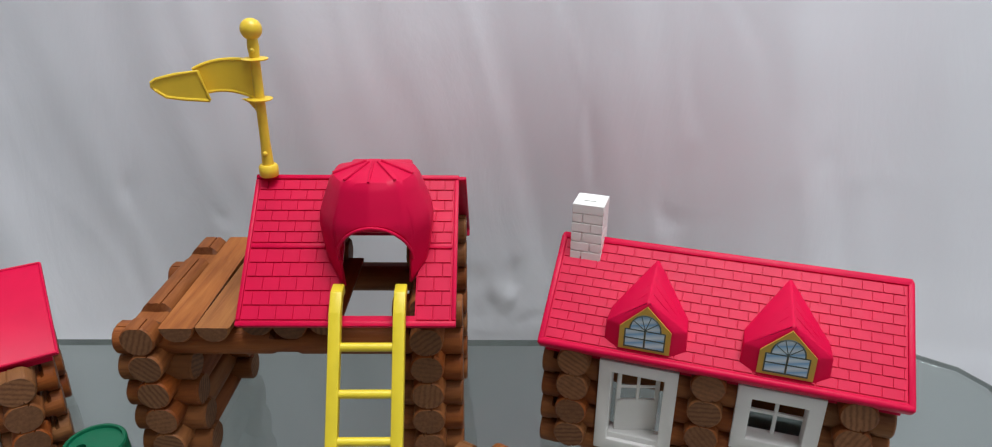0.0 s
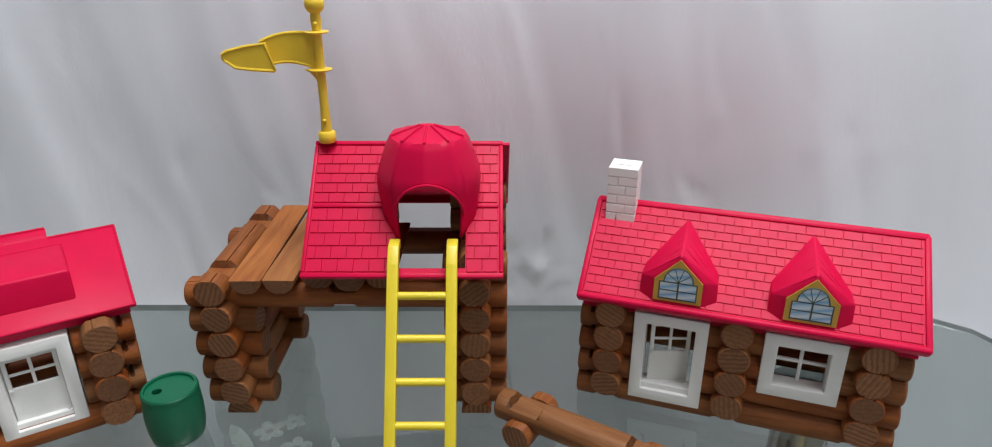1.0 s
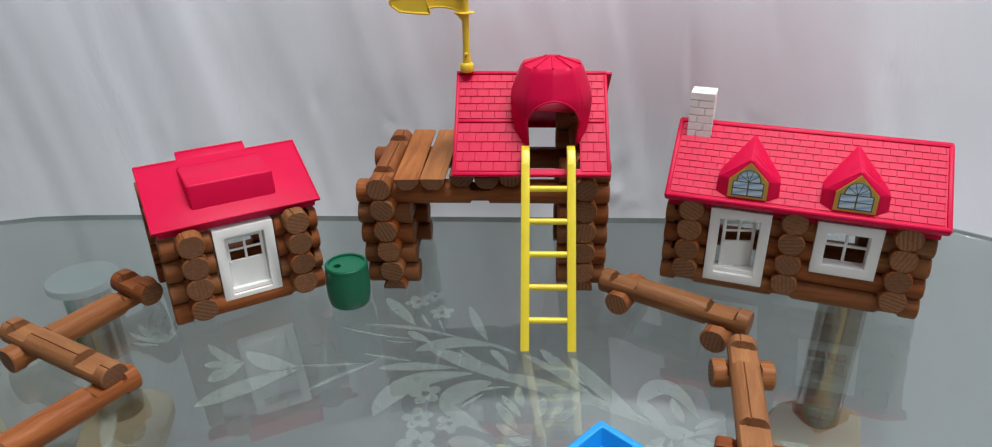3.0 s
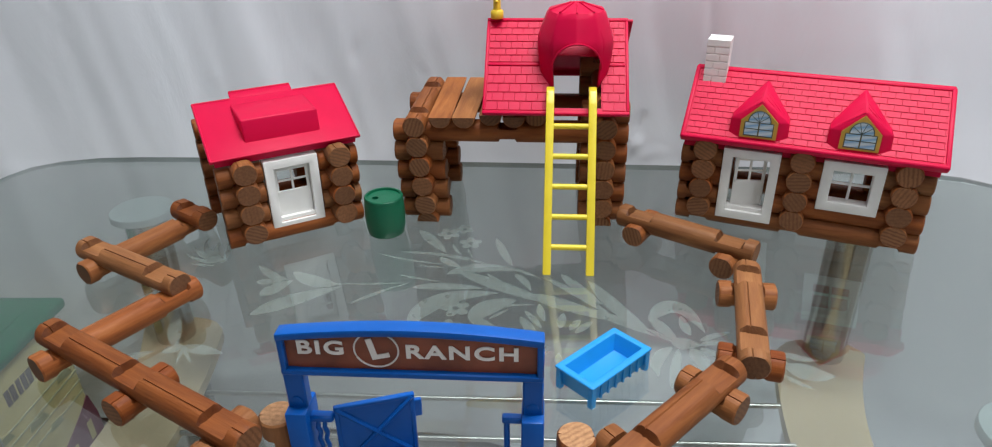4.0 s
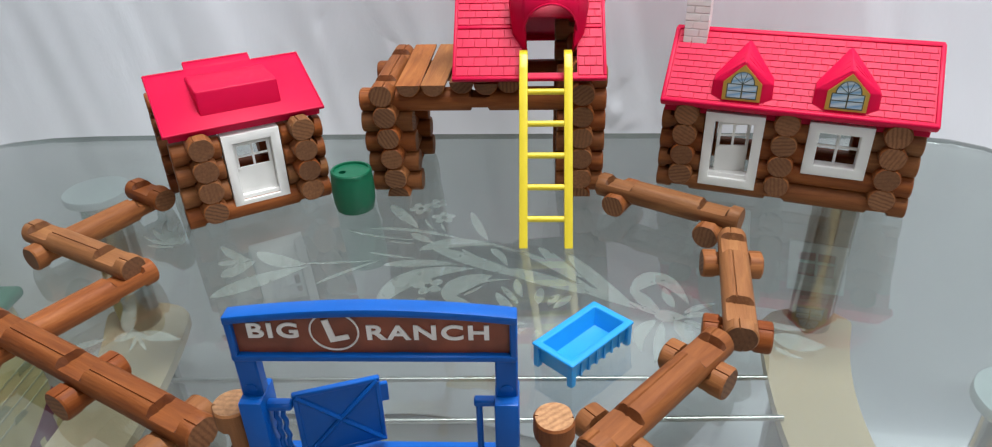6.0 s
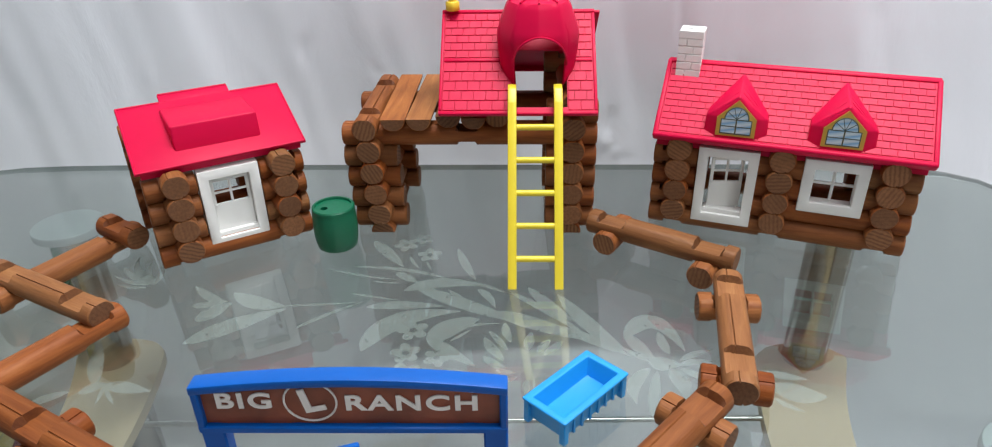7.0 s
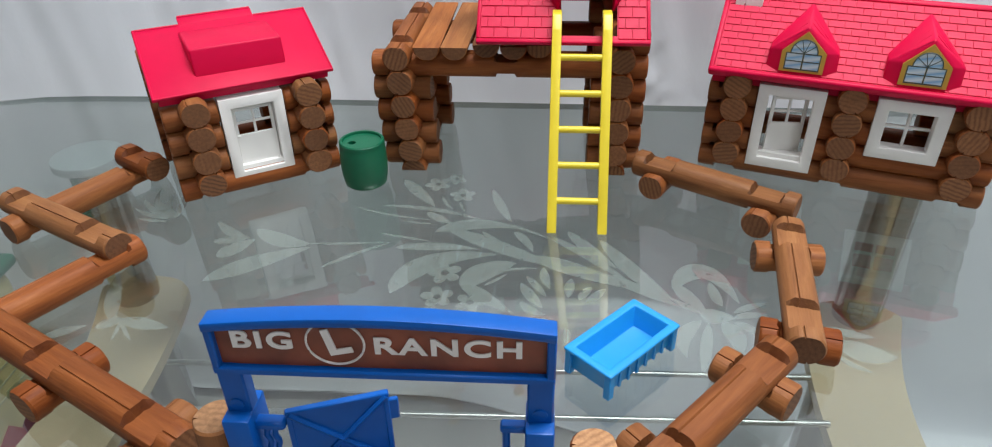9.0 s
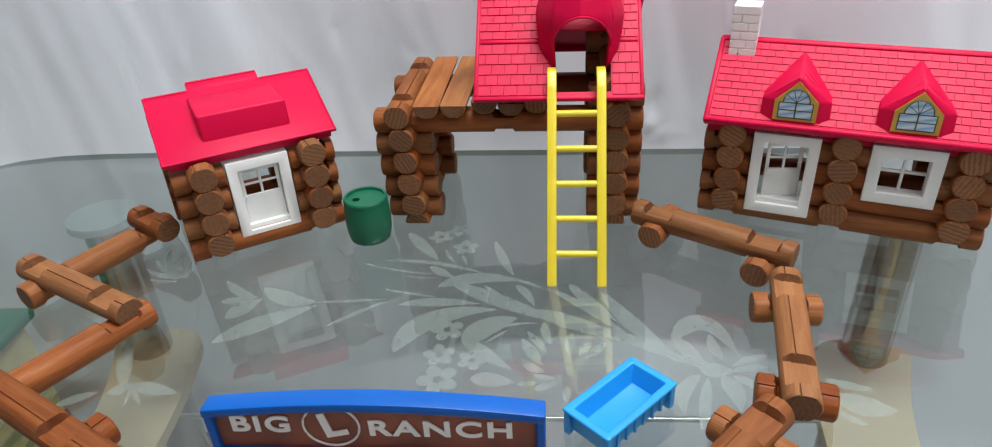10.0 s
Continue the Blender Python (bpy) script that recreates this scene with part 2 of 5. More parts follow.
def printed_pane():
    """Printed window panes: each row fades from blue above to near white below."""
    m, nt, b = mat("printed_window_pane")
    tc = nt.nodes.new("ShaderNodeTexCoord")
    sep = nt.nodes.new("ShaderNodeSeparateXYZ")
    nt.links.new(tc.outputs["Object"], sep.inputs[0])
    tilt = nt.nodes.new("ShaderNodeMath")
    tilt.operation, tilt.inputs[1].default_value = "MULTIPLY_ADD", -0.25
    nt.links.new(sep.outputs["X"], tilt.inputs[0])
    nt.links.new(sep.outputs["Z"], tilt.inputs[2])
    rows = nt.nodes.new("ShaderNodeMath")
    rows.operation, rows.inputs[1].default_value = "MULTIPLY", 1 / 0.0058
    nt.links.new(tilt.outputs[0], rows.inputs[0])
    fade = nt.nodes.new("ShaderNodeMath")
    fade.operation = "FRACT"
    nt.links.new(rows.outputs[0], fade.inputs[0])
    c = ramp(nt, fade.outputs[0], [(0.0, (0.30, 0.45, 0.60)), (0.35, (0.62, 0.68, 0.72)), (0.7, (0.40, 0.55, 0.68)), (1.0, (0.16, 0.36, 0.60))])
    nt.links.new(c.outputs["Color"], b.inputs["Base Color"])
    b.inputs["Roughness"].default_value = 0.3
    return m


GOLD = plastic("ochre_sticker", (0.55, 0.32, 0.045), 0.45)
PANE = printed_pane()
DARKLINE = plastic("dark_grey_ink", (0.06, 0.08, 0.07), 0.5)
SIGNBROWN = plastic("printed_brown_board", (0.27, 0.064, 0.027), 0.45, 0.22)
SIGNWHITE = plastic("printed_white_ink", (0.86, 0.82, 0.78), 0.5)
CURTAIN = cloth("white_sheet", (0.745, 0.768, 0.808), (0.800, 0.806, 0.850))
FLOORMAT = paint("grey_floor_tile", (0.38, 0.37, 0.35), 0.45)
WALLPAINT = paint("wall_paint", (0.34, 0.34, 0.35), 0.8)
CEILPAINT = paint("ceiling_paint", (0.78, 0.78, 0.77), 0.85)
BEIGE = paint("beige_lacquer", (0.64, 0.51, 0.34), 0.4)
STEEL = metal("polished_steel", (0.80, 0.79, 0.77), 0.30)
LEGSTEEL = metal("brushed_steel_tube", (0.52, 0.50, 0.46), 0.17)
PADSTEEL = metal("satin_steel_disc", (0.80, 0.86, 0.88), 0.28)
PADSTEEL.node_tree.nodes["Principled BSDF"].inputs["Metallic"].default_value = 0.55
GLASS, RIM, FROST = glass(), glass_edge(), frosted()
CREAM = paint("cream_card", (0.66, 0.56, 0.27), 0.55, 14.0, 0.15)
TUBGREEN = plastic("dark_green_lid", (0.004, 0.16, 0.080), 0.4)
PURPLE = paint("plum_print", (0.17, 0.03, 0.07), 0.5)
INKBLUE = paint("blue_print", (0.05, 0.12, 0.20), 0.5)
INKRED = paint("red_print", (0.42, 0.02, 0.04), 0.5)
PLANKLINE = paint("pale_green_print", (0.44, 0.45, 0.30), 0.55)
PLANKSHADE = paint("olive_print", (0.33, 0.33, 0.17), 0.55)
INKDARK = paint("dark_print", (0.13, 0.10, 0.10), 0.5)
DIFFUSER = glow("lamp_diffuser", (0.96, 0.98, 1.0), 3.0)


# ---------------------------------------------------------------- building helpers
def finish(me, mats, smooth=40):
    for m in mats if isinstance(mats, (list, tuple)) else (mats,):
        me.materials.append(m)
    if smooth:
        me.polygons.foreach_set("use_smooth", [True] * len(me.polygons))
        me.set_sharp_from_angle(angle=radians(smooth))
    return me


def to_mesh(name, bm, mats, smooth=40):
    me = bpy.data.meshes.new(name)
    bmesh.ops.recalc_face_normals(bm, faces=bm.faces)
    bm.to_mesh(me)
    bm.free()
    return finish(me, mats, smooth)


def part(name, bm, material, parent, label="", m=None, smooth=40):
    """One mesh object under a thing or under a part; bm may be a bmesh or a ready mesh."""
    me = bm if isinstance(bm, bpy.types.Mesh) else to_mesh(name, bm, material, smooth)
    ob = new(name, me)
    ob.parent = parent
    if m is not None:
        ob.matrix_local = m
    if label:
        tagged(ob, label)
    return ob


def thing(name, m, label, category, group="", kind=""):
    ob = new(name)
    ob.empty_display_size = 0.02
    ob.matrix_world = m
    return tagged(ob, label, category, group, kind)


def solid(name, bm, material, label, category, group="", kind="", m=None, smooth=40):
    ob = new(name, to_mesh(name, bm, material, smooth))
    if m is not None:
        ob.matrix_world = m
    return tagged(ob, label, category, group, kind)


def box(bm, x0, x1, y0, y1, z0, z1, bevel=0.0, seg=1, m=None):
    """A box with rounded edges, added to bm."""
    t = bmesh.new()
    bmesh.ops.create_cube(t, size=1)
    for v in t.verts:
        v.co = Vector(((x0 + x1) / 2 + v.co.x * (x1 - x0), (y0 + y1) / 2 + v.co.y * (y1 - y0), (z0 + z1) / 2 + v.co.z * (z1 - z0)))
    if bevel:
        bmesh.ops.bevel(t, geom=t.edges[:], offset=bevel, segments=seg, profile=0.5, affect="EDGES")
    merge(bm, t, m)
    return bm


def merge(bm, t, m=None):
    if m is not None:
        bmesh.ops.transform(t, matrix=m, verts=t.verts)
    me = bpy.data.meshes.new("tmp")
    t.to_mesh(me)
    t.free()
    bm.from_mesh(me)
    bpy.data.meshes.remove(me)


def lathe(bm, profile, n=32, m=None, cap=True):
    """Turns (radius, z) pairs round the z axis."""
    t = bmesh.new()
    rings = [[t.verts.new((r * math.cos(2 * math.pi * i / n), r * math.sin(2 * math.pi * i / n), z)) for i in range(n)] for r, z in profile]
    for a, b in zip(rings, rings[1:]):
        for i in range(n):
            t.faces.new((a[i], a[(i + 1) % n], b[(i + 1) % n], b[i]))
    if cap:
        t.faces.new(rings[0][::-1])
        t.faces.new(rings[-1])
    merge(bm, t, m)
    return bm


def prism(bm, outline, y0, y1, m=None, bevel=0.0):
    """An outline in x and z, given depth from y0 to y1."""
    t = bmesh.new()
    a = [t.verts.new((x, y0, z)) for x, z in outline]
    b = [t.verts.new((x, y1, z)) for x, z in outline]
    n = len(outline)
    t.faces.new(a)
    t.faces.new(b[::-1])
    for i in range(n):
        t.faces.new((a[(i + 1) % n], a[i], b[i], b[(i + 1) % n]))
    if bevel:
        bmesh.ops.recalc_face_normals(t, faces=t.faces)
        bmesh.ops.bevel(t, geom=t.edges[:], offset=bevel, segments=2, profile=0.5, affect="EDGES")
    merge(bm, t, m)
    return bm


def tube(bm, points, radius, n=10, m=None):
    """A round bar along a line of points."""
    t = bmesh.new()
    pts = [Vector(p) for p in points]
    rings = []
    for i, p in enumerate(pts):
        d = (pts[min(i + 1, len(pts) - 1)] - pts[max(i - 1, 0)]).normalized()
        side = d.cross(Vector((0, 0, 1)) if abs(d.z) < 0.9 else Vector((0, 1, 0))).normalized()
        up = side.cross(d)
        rings.append([t.verts.new(p + radius * (math.cos(2 * math.pi * k / n) * side + math.sin(2 * math.pi * k / n) * up)) for k in range(n)])
    for a, b in zip(rings, rings[1:]):
        for k in range(n):
            t.faces.new((a[k], a[(k + 1) % n], b[(k + 1) % n], b[k]))
    t.faces.new(rings[0][::-1])
    t.faces.new(rings[-1])
    merge(bm, t, m)
    return bm


# ---------------------------------------------------------------- the toy logs
P = 0.0193          # rise of one log layer
R = 0.0103          # log radius
STUB = 0.021        # from a notch's middle to the log's end
SPAN = 0.081        # from notch to notch
LONG = SPAN + 2 * STUB
TRIPLE = 2 * SPAN + 2 * STUB
log_cache = {}


def log_mesh(length, notches, variant=0, half=False, w=0.0103):
    """A turned log along x: planed top and bottom, a saw groove, square notches above and below, rough sawn ends."""
    key = (round(length, 4), tuple(round(n, 4) for n in notches), variant, half, w)
    if key in log_cache:
        return log_cache[key]
    rng = random.Random(str(key))
    groove = {0: 76, 1: 106, 2: 68}[variant % 3]
    angles = sorted([i * 15 for i in range(24) if abs(i * 15 - groove) > 6 and abs(i * 15 - groove - 180) > 6]
                    + [groove - 3, groove, groove + 3, groove + 177, groove + 180, groove + 183])
    ring = []
    for a in angles:
        r = R * (0.80 if notches and a in (groove, groove + 180) else 1.0)
        ring.append((r * math.cos(radians(a)), r * math.sin(radians(a))))
    hl = length / 2
    stations = [(-hl, 0.91, 0.90, 0), (-hl + 0.0011, 1.0, 0.95, 0)]
    for c in sorted(notches):
        for s in (-1, 1):
            e = c + s * w
            pair = [(e - s * 0.0006, 0.46), (e + s * 0.0016, 0.95)]
            for x, top in (pair[::-1] if s < 0 else pair):
                stations.append((x, 1.0, top, 1))
    stations += [(hl - 0.0011, 1.0, 0.95, 0), (hl, 0.91, 0.90, 0)]
    verts, faces, n = [], [], len(ring)
    for x, size, top, rough in stations:
        for y, z in ring:
            lim = top * R
            zz = max(0.0 if half else -lim, min(lim if half else lim * 0.93, z * size))
            j = rng.uniform(-0.0006, 0.0006) if rough else rng.uniform(-0.0001, 0.0001)
            verts.append((x + j, y * size, zz))
    for s in range(len(stations) - 1):
        for k in range(n):
            a, b = s * n + k, s * n + (k + 1) % n
            faces.append((a, b, b + n, a + n))
    last = (len(stations) - 1) * n
    faces += [tuple(range(n))[::-1], tuple(range(last, last + n))]
    me = bpy.data.meshes.new("log")
    me.from_pydata(verts, [], faces)
    me.update()
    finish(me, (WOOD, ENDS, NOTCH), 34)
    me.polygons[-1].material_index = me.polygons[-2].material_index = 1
    # walls inside the notches take the stained, painted-shade wood
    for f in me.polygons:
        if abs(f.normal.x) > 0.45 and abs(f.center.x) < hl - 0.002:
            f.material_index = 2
    log_cache[key] = me
    return me


def span_notches(length):
    if length < LONG - 0.01:
        return [0.0]
    n = round((length - 2 * STUB) / SPAN)
    return [-(length / 2 - STUB) + i * (length - 2 * STUB) / n for i in range(n + 1)]


log_count = [0]


def log(parent, a, b, z, name="log", label="", half=False, notches=None, w=0.0072):
    """A log whose axis runs from a to b (x, y) at height z in the parent's space; its length is kept as given."""
    a, b = Vector((*a, z)), Vector((*b, z))
    d = b - a
    log_count[0] += 1
    k = log_count[0]
    me = log_mesh(d.length, span_notches(d.length) if notches is None else notches, k % 3, half, w)
    turn = math.atan2(d.y, d.x) + (math.pi if k % 2 else 0)
    m = Matrix.Translation((a + b) / 2) @ Matrix.Rotation(turn, 4, "Z") @ Matrix.Rotation(0 if half else radians((k * 37) % 7 - 3), 4, "X")
    return part(name, me, None, parent, label, m)


# ---------------------------------------------------------------- the room
def curtain():
    """A pale sheet hung behind the table, in shallow folds, its foot trailing on the floor."""
    nx, nz = 560, 300
    verts, faces = [], []
    drop = CEIL_Z - FLOOR_Z - 0.01
    for j in range(nz + 1):
        s = (j / nz) ** 1.35
        for i in range(nx + 1):
            u = -1.0 + 2.0 * i / nx
            x = 2.0 * (0.45 * u + 0.55 * u ** 3)
            sweep = 0.10 / (1 + math.exp(-14 * (x - 0.02)))
            run = s * (drop + sweep) - sweep
            z = FLOOR_Z + 0.004 + (0.5 * (run + math.sqrt(run * run + 0.0012)) - 0.0045 if run < 0.4 else run - 0.0038)
            lean = x + 0.22 * z
            fold = 0.0030 * math.sin(13.0 * lean + 1.7 * math.sin(1.6 * z + 2.0 * x)) + 0.0022 * math.sin(31.0 * lean + 2.2 * math.sin(3.0 * x)) * (0.5 + 0.5 * noise.noise(Vector((x * 3.0, z * 1.5, 1.0))))
            fold += 0.0020 * noise.noise(Vector((x * 2.6, z * 1.2, 3.0))) + 0.0030 * noise.noise(Vector((lean * 14.0, z * 1.6, 9.0)))
            fold += 0.0011 * noise.noise(Vector((lean * 38.0, z * 2.2, 15.0))) + 0.0004 * noise.noise(Vector((x * 26.0, z * 19.0, 5.0)))
            flat = 0.5 * (-run + math.sqrt(run * run + 0.0012)) if run < 0.4 else 0.0
            y = 0.618 + 0.10 * (z - 0.1) + fold * min(1.0, 0.25 + max(0.0, run + 0.02) * 5) - flat
            z += max(0.0, -run) * 0.02 + abs(fold) * 0.3 * (1 if run < 0 else 0)
            hollow = 0.2 - z
            y += 0.19 * math.exp(-((x - 0.02) / 0.32) ** 2) * 0.5 * (hollow + math.sqrt(hollow * hollow + 0.004)) * min(1.0, max(0.0, (run + 0.02) * 8))
            side = 1 / (1 + math.exp(-16 * (x - 0.30))) + 1 / (1 + math.exp(16 * (x + 0.36)))
            y -= 0.085 * side * 0.5 * (math.sqrt((z - 0.02) ** 2 + 0.002) - (z - 0.02)) * min(1.0, max(0.0, (run + 0.02) * 8))
            verts.append((x, y, z))
    for j in range(nz):
        for i in range(nx):
            a = j * (nx + 1) + i
            faces.append((a, a + 1, a + nx + 2, a + nx + 1))
    pts = np.array(verts)
    rng = random.Random(11)
    for _ in range(60):
        cx, cz = rng.uniform(-0.8, 0.8), rng.uniform(-0.05, 0.6)
        turn = radians(rng.gauss(12, 9))
        length, width, depth = rng.uniform(0.05, 0.18), rng.uniform(0.004, 0.009), rng.uniform(-0.0009, 0.0009)
        dx, dz = pts[:, 0] - cx, pts[:, 2] - cz
        across, along = dx * math.cos(turn) + dz * math.sin(turn), dz * math.cos(turn) - dx * math.sin(turn)
        across = across - 0.006 * np.sin(along * 40 + cx * 50)
        pts[:, 1] += depth * np.exp(-(across / width) ** 2 - (along / length) ** 2)
    # pinch marks and one crumpled patch where the sheet was bunched
    pinches = [(0.19, 0.081, 0.010), (0.205, 0.155, 0.007), (0.285, 0.125, 0.006), (0.345, 0.125, 0.006), (0.37, 0.128, 0.006), (0.319, 0.141, 0.008), (-0.290, 0.105, 0.009), (-0.209, 0.080, 0.008), (-0.465, 0.078, 0.008)]
    for _ in range(16):
        pinches.append((0.050 + rng.gauss(0, 0.018), -0.004 + rng.gauss(0, 0.016), rng.uniform(0.005, 0.010)))
    for cx, cz, size in pinches:
        turn = radians(rng.uniform(-70, 70))
        dx, dz = pts[:, 0] - cx, pts[:, 2] - cz
        across, along = dx * math.cos(turn) + dz * math.sin(turn), dz * math.cos(turn) - dx * math.sin(turn)
        bend = across - 25.0 * along ** 2
        pts[:, 1] += rng.choice((-1, 1)) * 0.16 * size * np.exp(-(bend / (0.55 * size)) ** 2 - (along / (1.3 * size)) ** 2)
    verts = pts.tolist()
    me = bpy.data.meshes.new("backdrop")
    me.from_pydata(verts, [], faces)
    ob = new("backdrop", finish(me, CURTAIN, 180))
    mod = ob.modifiers.new("thickness", "SOLIDIFY")
    mod.thickness, mod.offset = 0.002, 1.0
    return tagged(ob, "pale grey cloth sheet hanging in soft folds", "curtain", kind="structure")


def room():
    bm = box(bmesh.new(), -2.2, 2.2, -3.0, 1.0, FLOOR_Z - 0.1, FLOOR_Z)
    solid("floor", bm, FLOORMAT, "plain grey floor below the glass table", "floor", kind="structure")
    bm = box(bmesh.new(), -2.2, 2.2, -3.0, 1.0, CEIL_Z, CEIL_Z + 0.1)
    solid("ceiling", bm, CEILPAINT, "plain white painted ceiling", "ceiling", kind="structure")
    for name, b in (("wall_north", (-2.2, 2.2, 1.0, 1.1)), ("wall_south", (-2.2, 2.2, -3.1, -3.0)),
                    ("wall_west", (-2.3, -2.2, -3.1, 1.1)), ("wall_east", (2.2, 2.3, -3.1, 1.1))):
        solid(name, box(bmesh.new(), *b, FLOOR_Z - 0.1, CEIL_Z + 0.1), WALLPAINT, "plain off-white painted wall", "wall", kind="structure")
    # panels for the main light and for the added fill, both out of view
    for x, y, sx, sy, _ in LAMPS:
        t = thing("ceiling_light", pose(x, y, CEIL_Z), "unseen flat white ceiling light panel, switched on", "ceiling light", "ceiling lights")
        part("housing", box(bmesh.new(), -sx / 2 - 0.02, sx / 2 + 0.02, -sy / 2 - 0.02, sy / 2 + 0.02, -0.03, 0, 0.004), WHITE, t)
        part("diffuser", box(bmesh.new(), -sx / 2, sx / 2, -sy / 2, sy / 2, -0.036, -0.031), DIFFUSER, t, "glowing white diffuser")


# ---------------------------------------------------------------- the glass table
TABLE = pose(-0.115, 0.302, 0, 0, 0, 1.3)
TOP_T = 0.006
SHELF_Z = -0.165


def table_outline(hx, hy, n=96, power=9.0):
    """A rectangle with broad round corners and gently bowed sides."""
    out = []
    for i in range(n):
        a = 2 * math.pi * i / n
        c, s = math.cos(a), math.sin(a)
        k = (abs(c) ** power + abs(s) ** power) ** (-1 / power)
        out.append((hx * c * k, hy * s * k))
    return out


def slab(bm, outline, z0, z1, bevel=0.0, m=None):
    t = bmesh.new()
    a = [t.verts.new((x, y, z0)) for x, y in outline]
    b = [t.verts.new((x, y, z1)) for x, y in outline]
    n = len(outline)
    t.faces.new(a[::-1])
    t.faces.new(b)
    for i in range(n):
        t.faces.new((a[i], a[(i + 1) % n], b[(i + 1) % n], b[i]))
    if bevel:
        rim = [e for e in t.edges if abs(e.verts[0].co.z - e.verts[1].co.z) < 1e-6]
        bmesh.ops.bevel(t, geom=rim, offset=bevel, segments=2, profile=0.5, affect="EDGES")
    merge(bm, t, m)
    return bm


def bezier(p0, p1, p2, n=14):
    return [((1 - t) ** 2 * p0[0] + 2 * t * (1 - t) * p1[0] + t * t * p2[0], (1 - t) ** 2 * p0[1] + 2 * t * (1 - t) * p1[1] + t * t * p2[1])
            for t in (i / n for i in range(n + 1))]


def blade(bm, p0, p1, p2, width, z):
    """A flat pointed leaf along a bent line."""
    pts = bezier(p0, p1, p2)
    left, right = [], []
    for i, p in enumerate(pts):
        q0, q1 = pts[max(i - 1, 0)], pts[min(i + 1, len(pts) - 1)]
        d = Vector((q1[0] - q0[0], q1[1] - q0[1])).normalized()
        t = i / (len(pts) - 1)
        w = width / 2 * max(0.04, math.sin(math.pi * t ** 0.8) ** 0.8)
        left.append(bm.verts.new((p[0] - d.y * w, p[1] + d.x * w, z)))
        right.append(bm.verts.new((p[0] + d.y * w, p[1] - d.x * w, z)))
    for i in range(len(pts) - 1):
        bm.faces.new((left[i], right[i], right[i + 1], left[i + 1]))


def blossom(bm, x, y, r, z, turn=0.0, petals=5):
    for k in range(petals):
        a = turn + 2 * math.pi * k / petals
        c = (x + 0.58 * r * math.cos(a), y + 0.58 * r * math.sin(a))
        ring = [bm.verts.new((c[0] + 0.40 * r * math.cos(a) * math.cos(t) - 0.34 * r * math.sin(a) * math.sin(t),
                              c[1] + 0.40 * r * math.sin(a) * math.cos(t) + 0.34 * r * math.cos(a) * math.sin(t), z))
                for t in (2 * math.pi * i / 14 for i in range(14))]
        bm.faces.new(ring)


etching = []        # leaves as (start, bend, tip, width) on the glass


def leaf(x0, y0, x1, y1, x2, y2, width):
    """One etched leaf or stem: where it starts, the point that bends it, its tip, its greatest width."""
    etching.append((Vector((x0, y0)), Vector((x1, y1)), Vector((x2, y2)), width))


leaf(-0.173, 0.400, -0.157, 0.380, -0.140, 0.358, 0.0111)
leaf(-0.145, 0.350, -0.135, 0.341, -0.124, 0.335, 0.0083)
leaf(-0.137, 0.375, -0.133, 0.362, -0.126, 0.356, 0.0027)
leaf(-0.122, 0.367, -0.119, 0.359, -0.116, 0.352, 0.0022)
leaf(-0.182, 0.357, -0.137, 0.359, -0.096, 0.339, 0.0049)
leaf(-0.089, 0.339, -0.065, 0.331, -0.049, 0.319, 0.0036)
leaf(-0.053, 0.325, -0.020, 0.301, 0.008, 0.266, 0.0071)
leaf(-0.134, 0.323, -0.108, 0.343, -0.073, 0.332, 0.0141)
leaf(-0.126, 0.329, -0.086, 0.306, -0.040, 0.284, 0.0138)
leaf(-0.062, 0.297, -0.036, 0.286, 0.010, 0.264, 0.0145)
leaf(-0.100, 0.326, -0.090, 0.316, -0.080, 0.308, 0.0036)
leaf(-0.076, 0.327, -0.067, 0.320, -0.061, 0.302, 0.0074)
leaf(-0.098, 0.389, -0.088, 0.357, -0.079, 0.340, 0.0080)
leaf(-0.159, 0.300, -0.132, 0.306, -0.100, 0.303, 0.0100)
leaf(-0.174, 0.318, -0.153, 0.313, -0.135, 0.310, 0.0029)
leaf(-0.201, 0.353, -0.171, 0.341, -0.139, 0.339, 0.0027)
leaf(-0.161, 0.336, -0.149, 0.333, -0.138, 0.334, 0.0019)
leaf(-0.151, 0.248, -0.145, 0.294, -0.087, 0.297, 0.0188)
leaf(-0.072, 0.288, -0.110, 0.274, -0.099, 0.251, 0.0186)
leaf(-0.103, 0.261, -0.095, 0.252, -0.071, 0.235, 0.0115)
leaf(-0.091, 0.261, -0.084, 0.268, -0.077, 0.275, 0.0028)
leaf(-0.083, 0.277, -0.072, 0.283, -0.057, 0.283, 0.0029)
leaf(-0.097, 0.226, -0.084, 0.226, -0.069, 0.224, 0.0129)
leaf(-0.067, 0.223, -0.061, 0.223, -0.054, 0.225, 0.0049)
leaf(-0.037, 0.331, -0.021, 0.305, -0.003, 0.287, 0.0104)
leaf(-0.014, 0.322, 0.010, 0.274, 0.031, 0.255, 0.0131)
leaf(-0.013, 0.280, 0.008, 0.267, 0.034, 0.249, 0.0092)
leaf(0.029, 0.258, 0.039, 0.248, 0.047, 0.243, 0.0045)
leaf(0.031, 0.268, 0.056, 0.315, 0.071, 0.256, 0.0166)
leaf(0.056, 0.277, 0.057, 0.258, 0.060, 0.252, 0.0075)
leaf(0.033, 0.274, 0.040, 0.257, 0.050, 0.244, 0.0109)
leaf(0.045, 0.241, 0.052, 0.243, 0.066, 0.241, 0.0140)
leaf(0.066, 0.246, 0.076, 0.254, 0.090, 0.258, 0.0054)
leaf(0.065, 0.241, 0.076, 0.247, 0.087, 0.245, 0.0059)
leaf(0.064, 0.237, 0.073, 0.234, 0.080, 0.223, 0.0065)
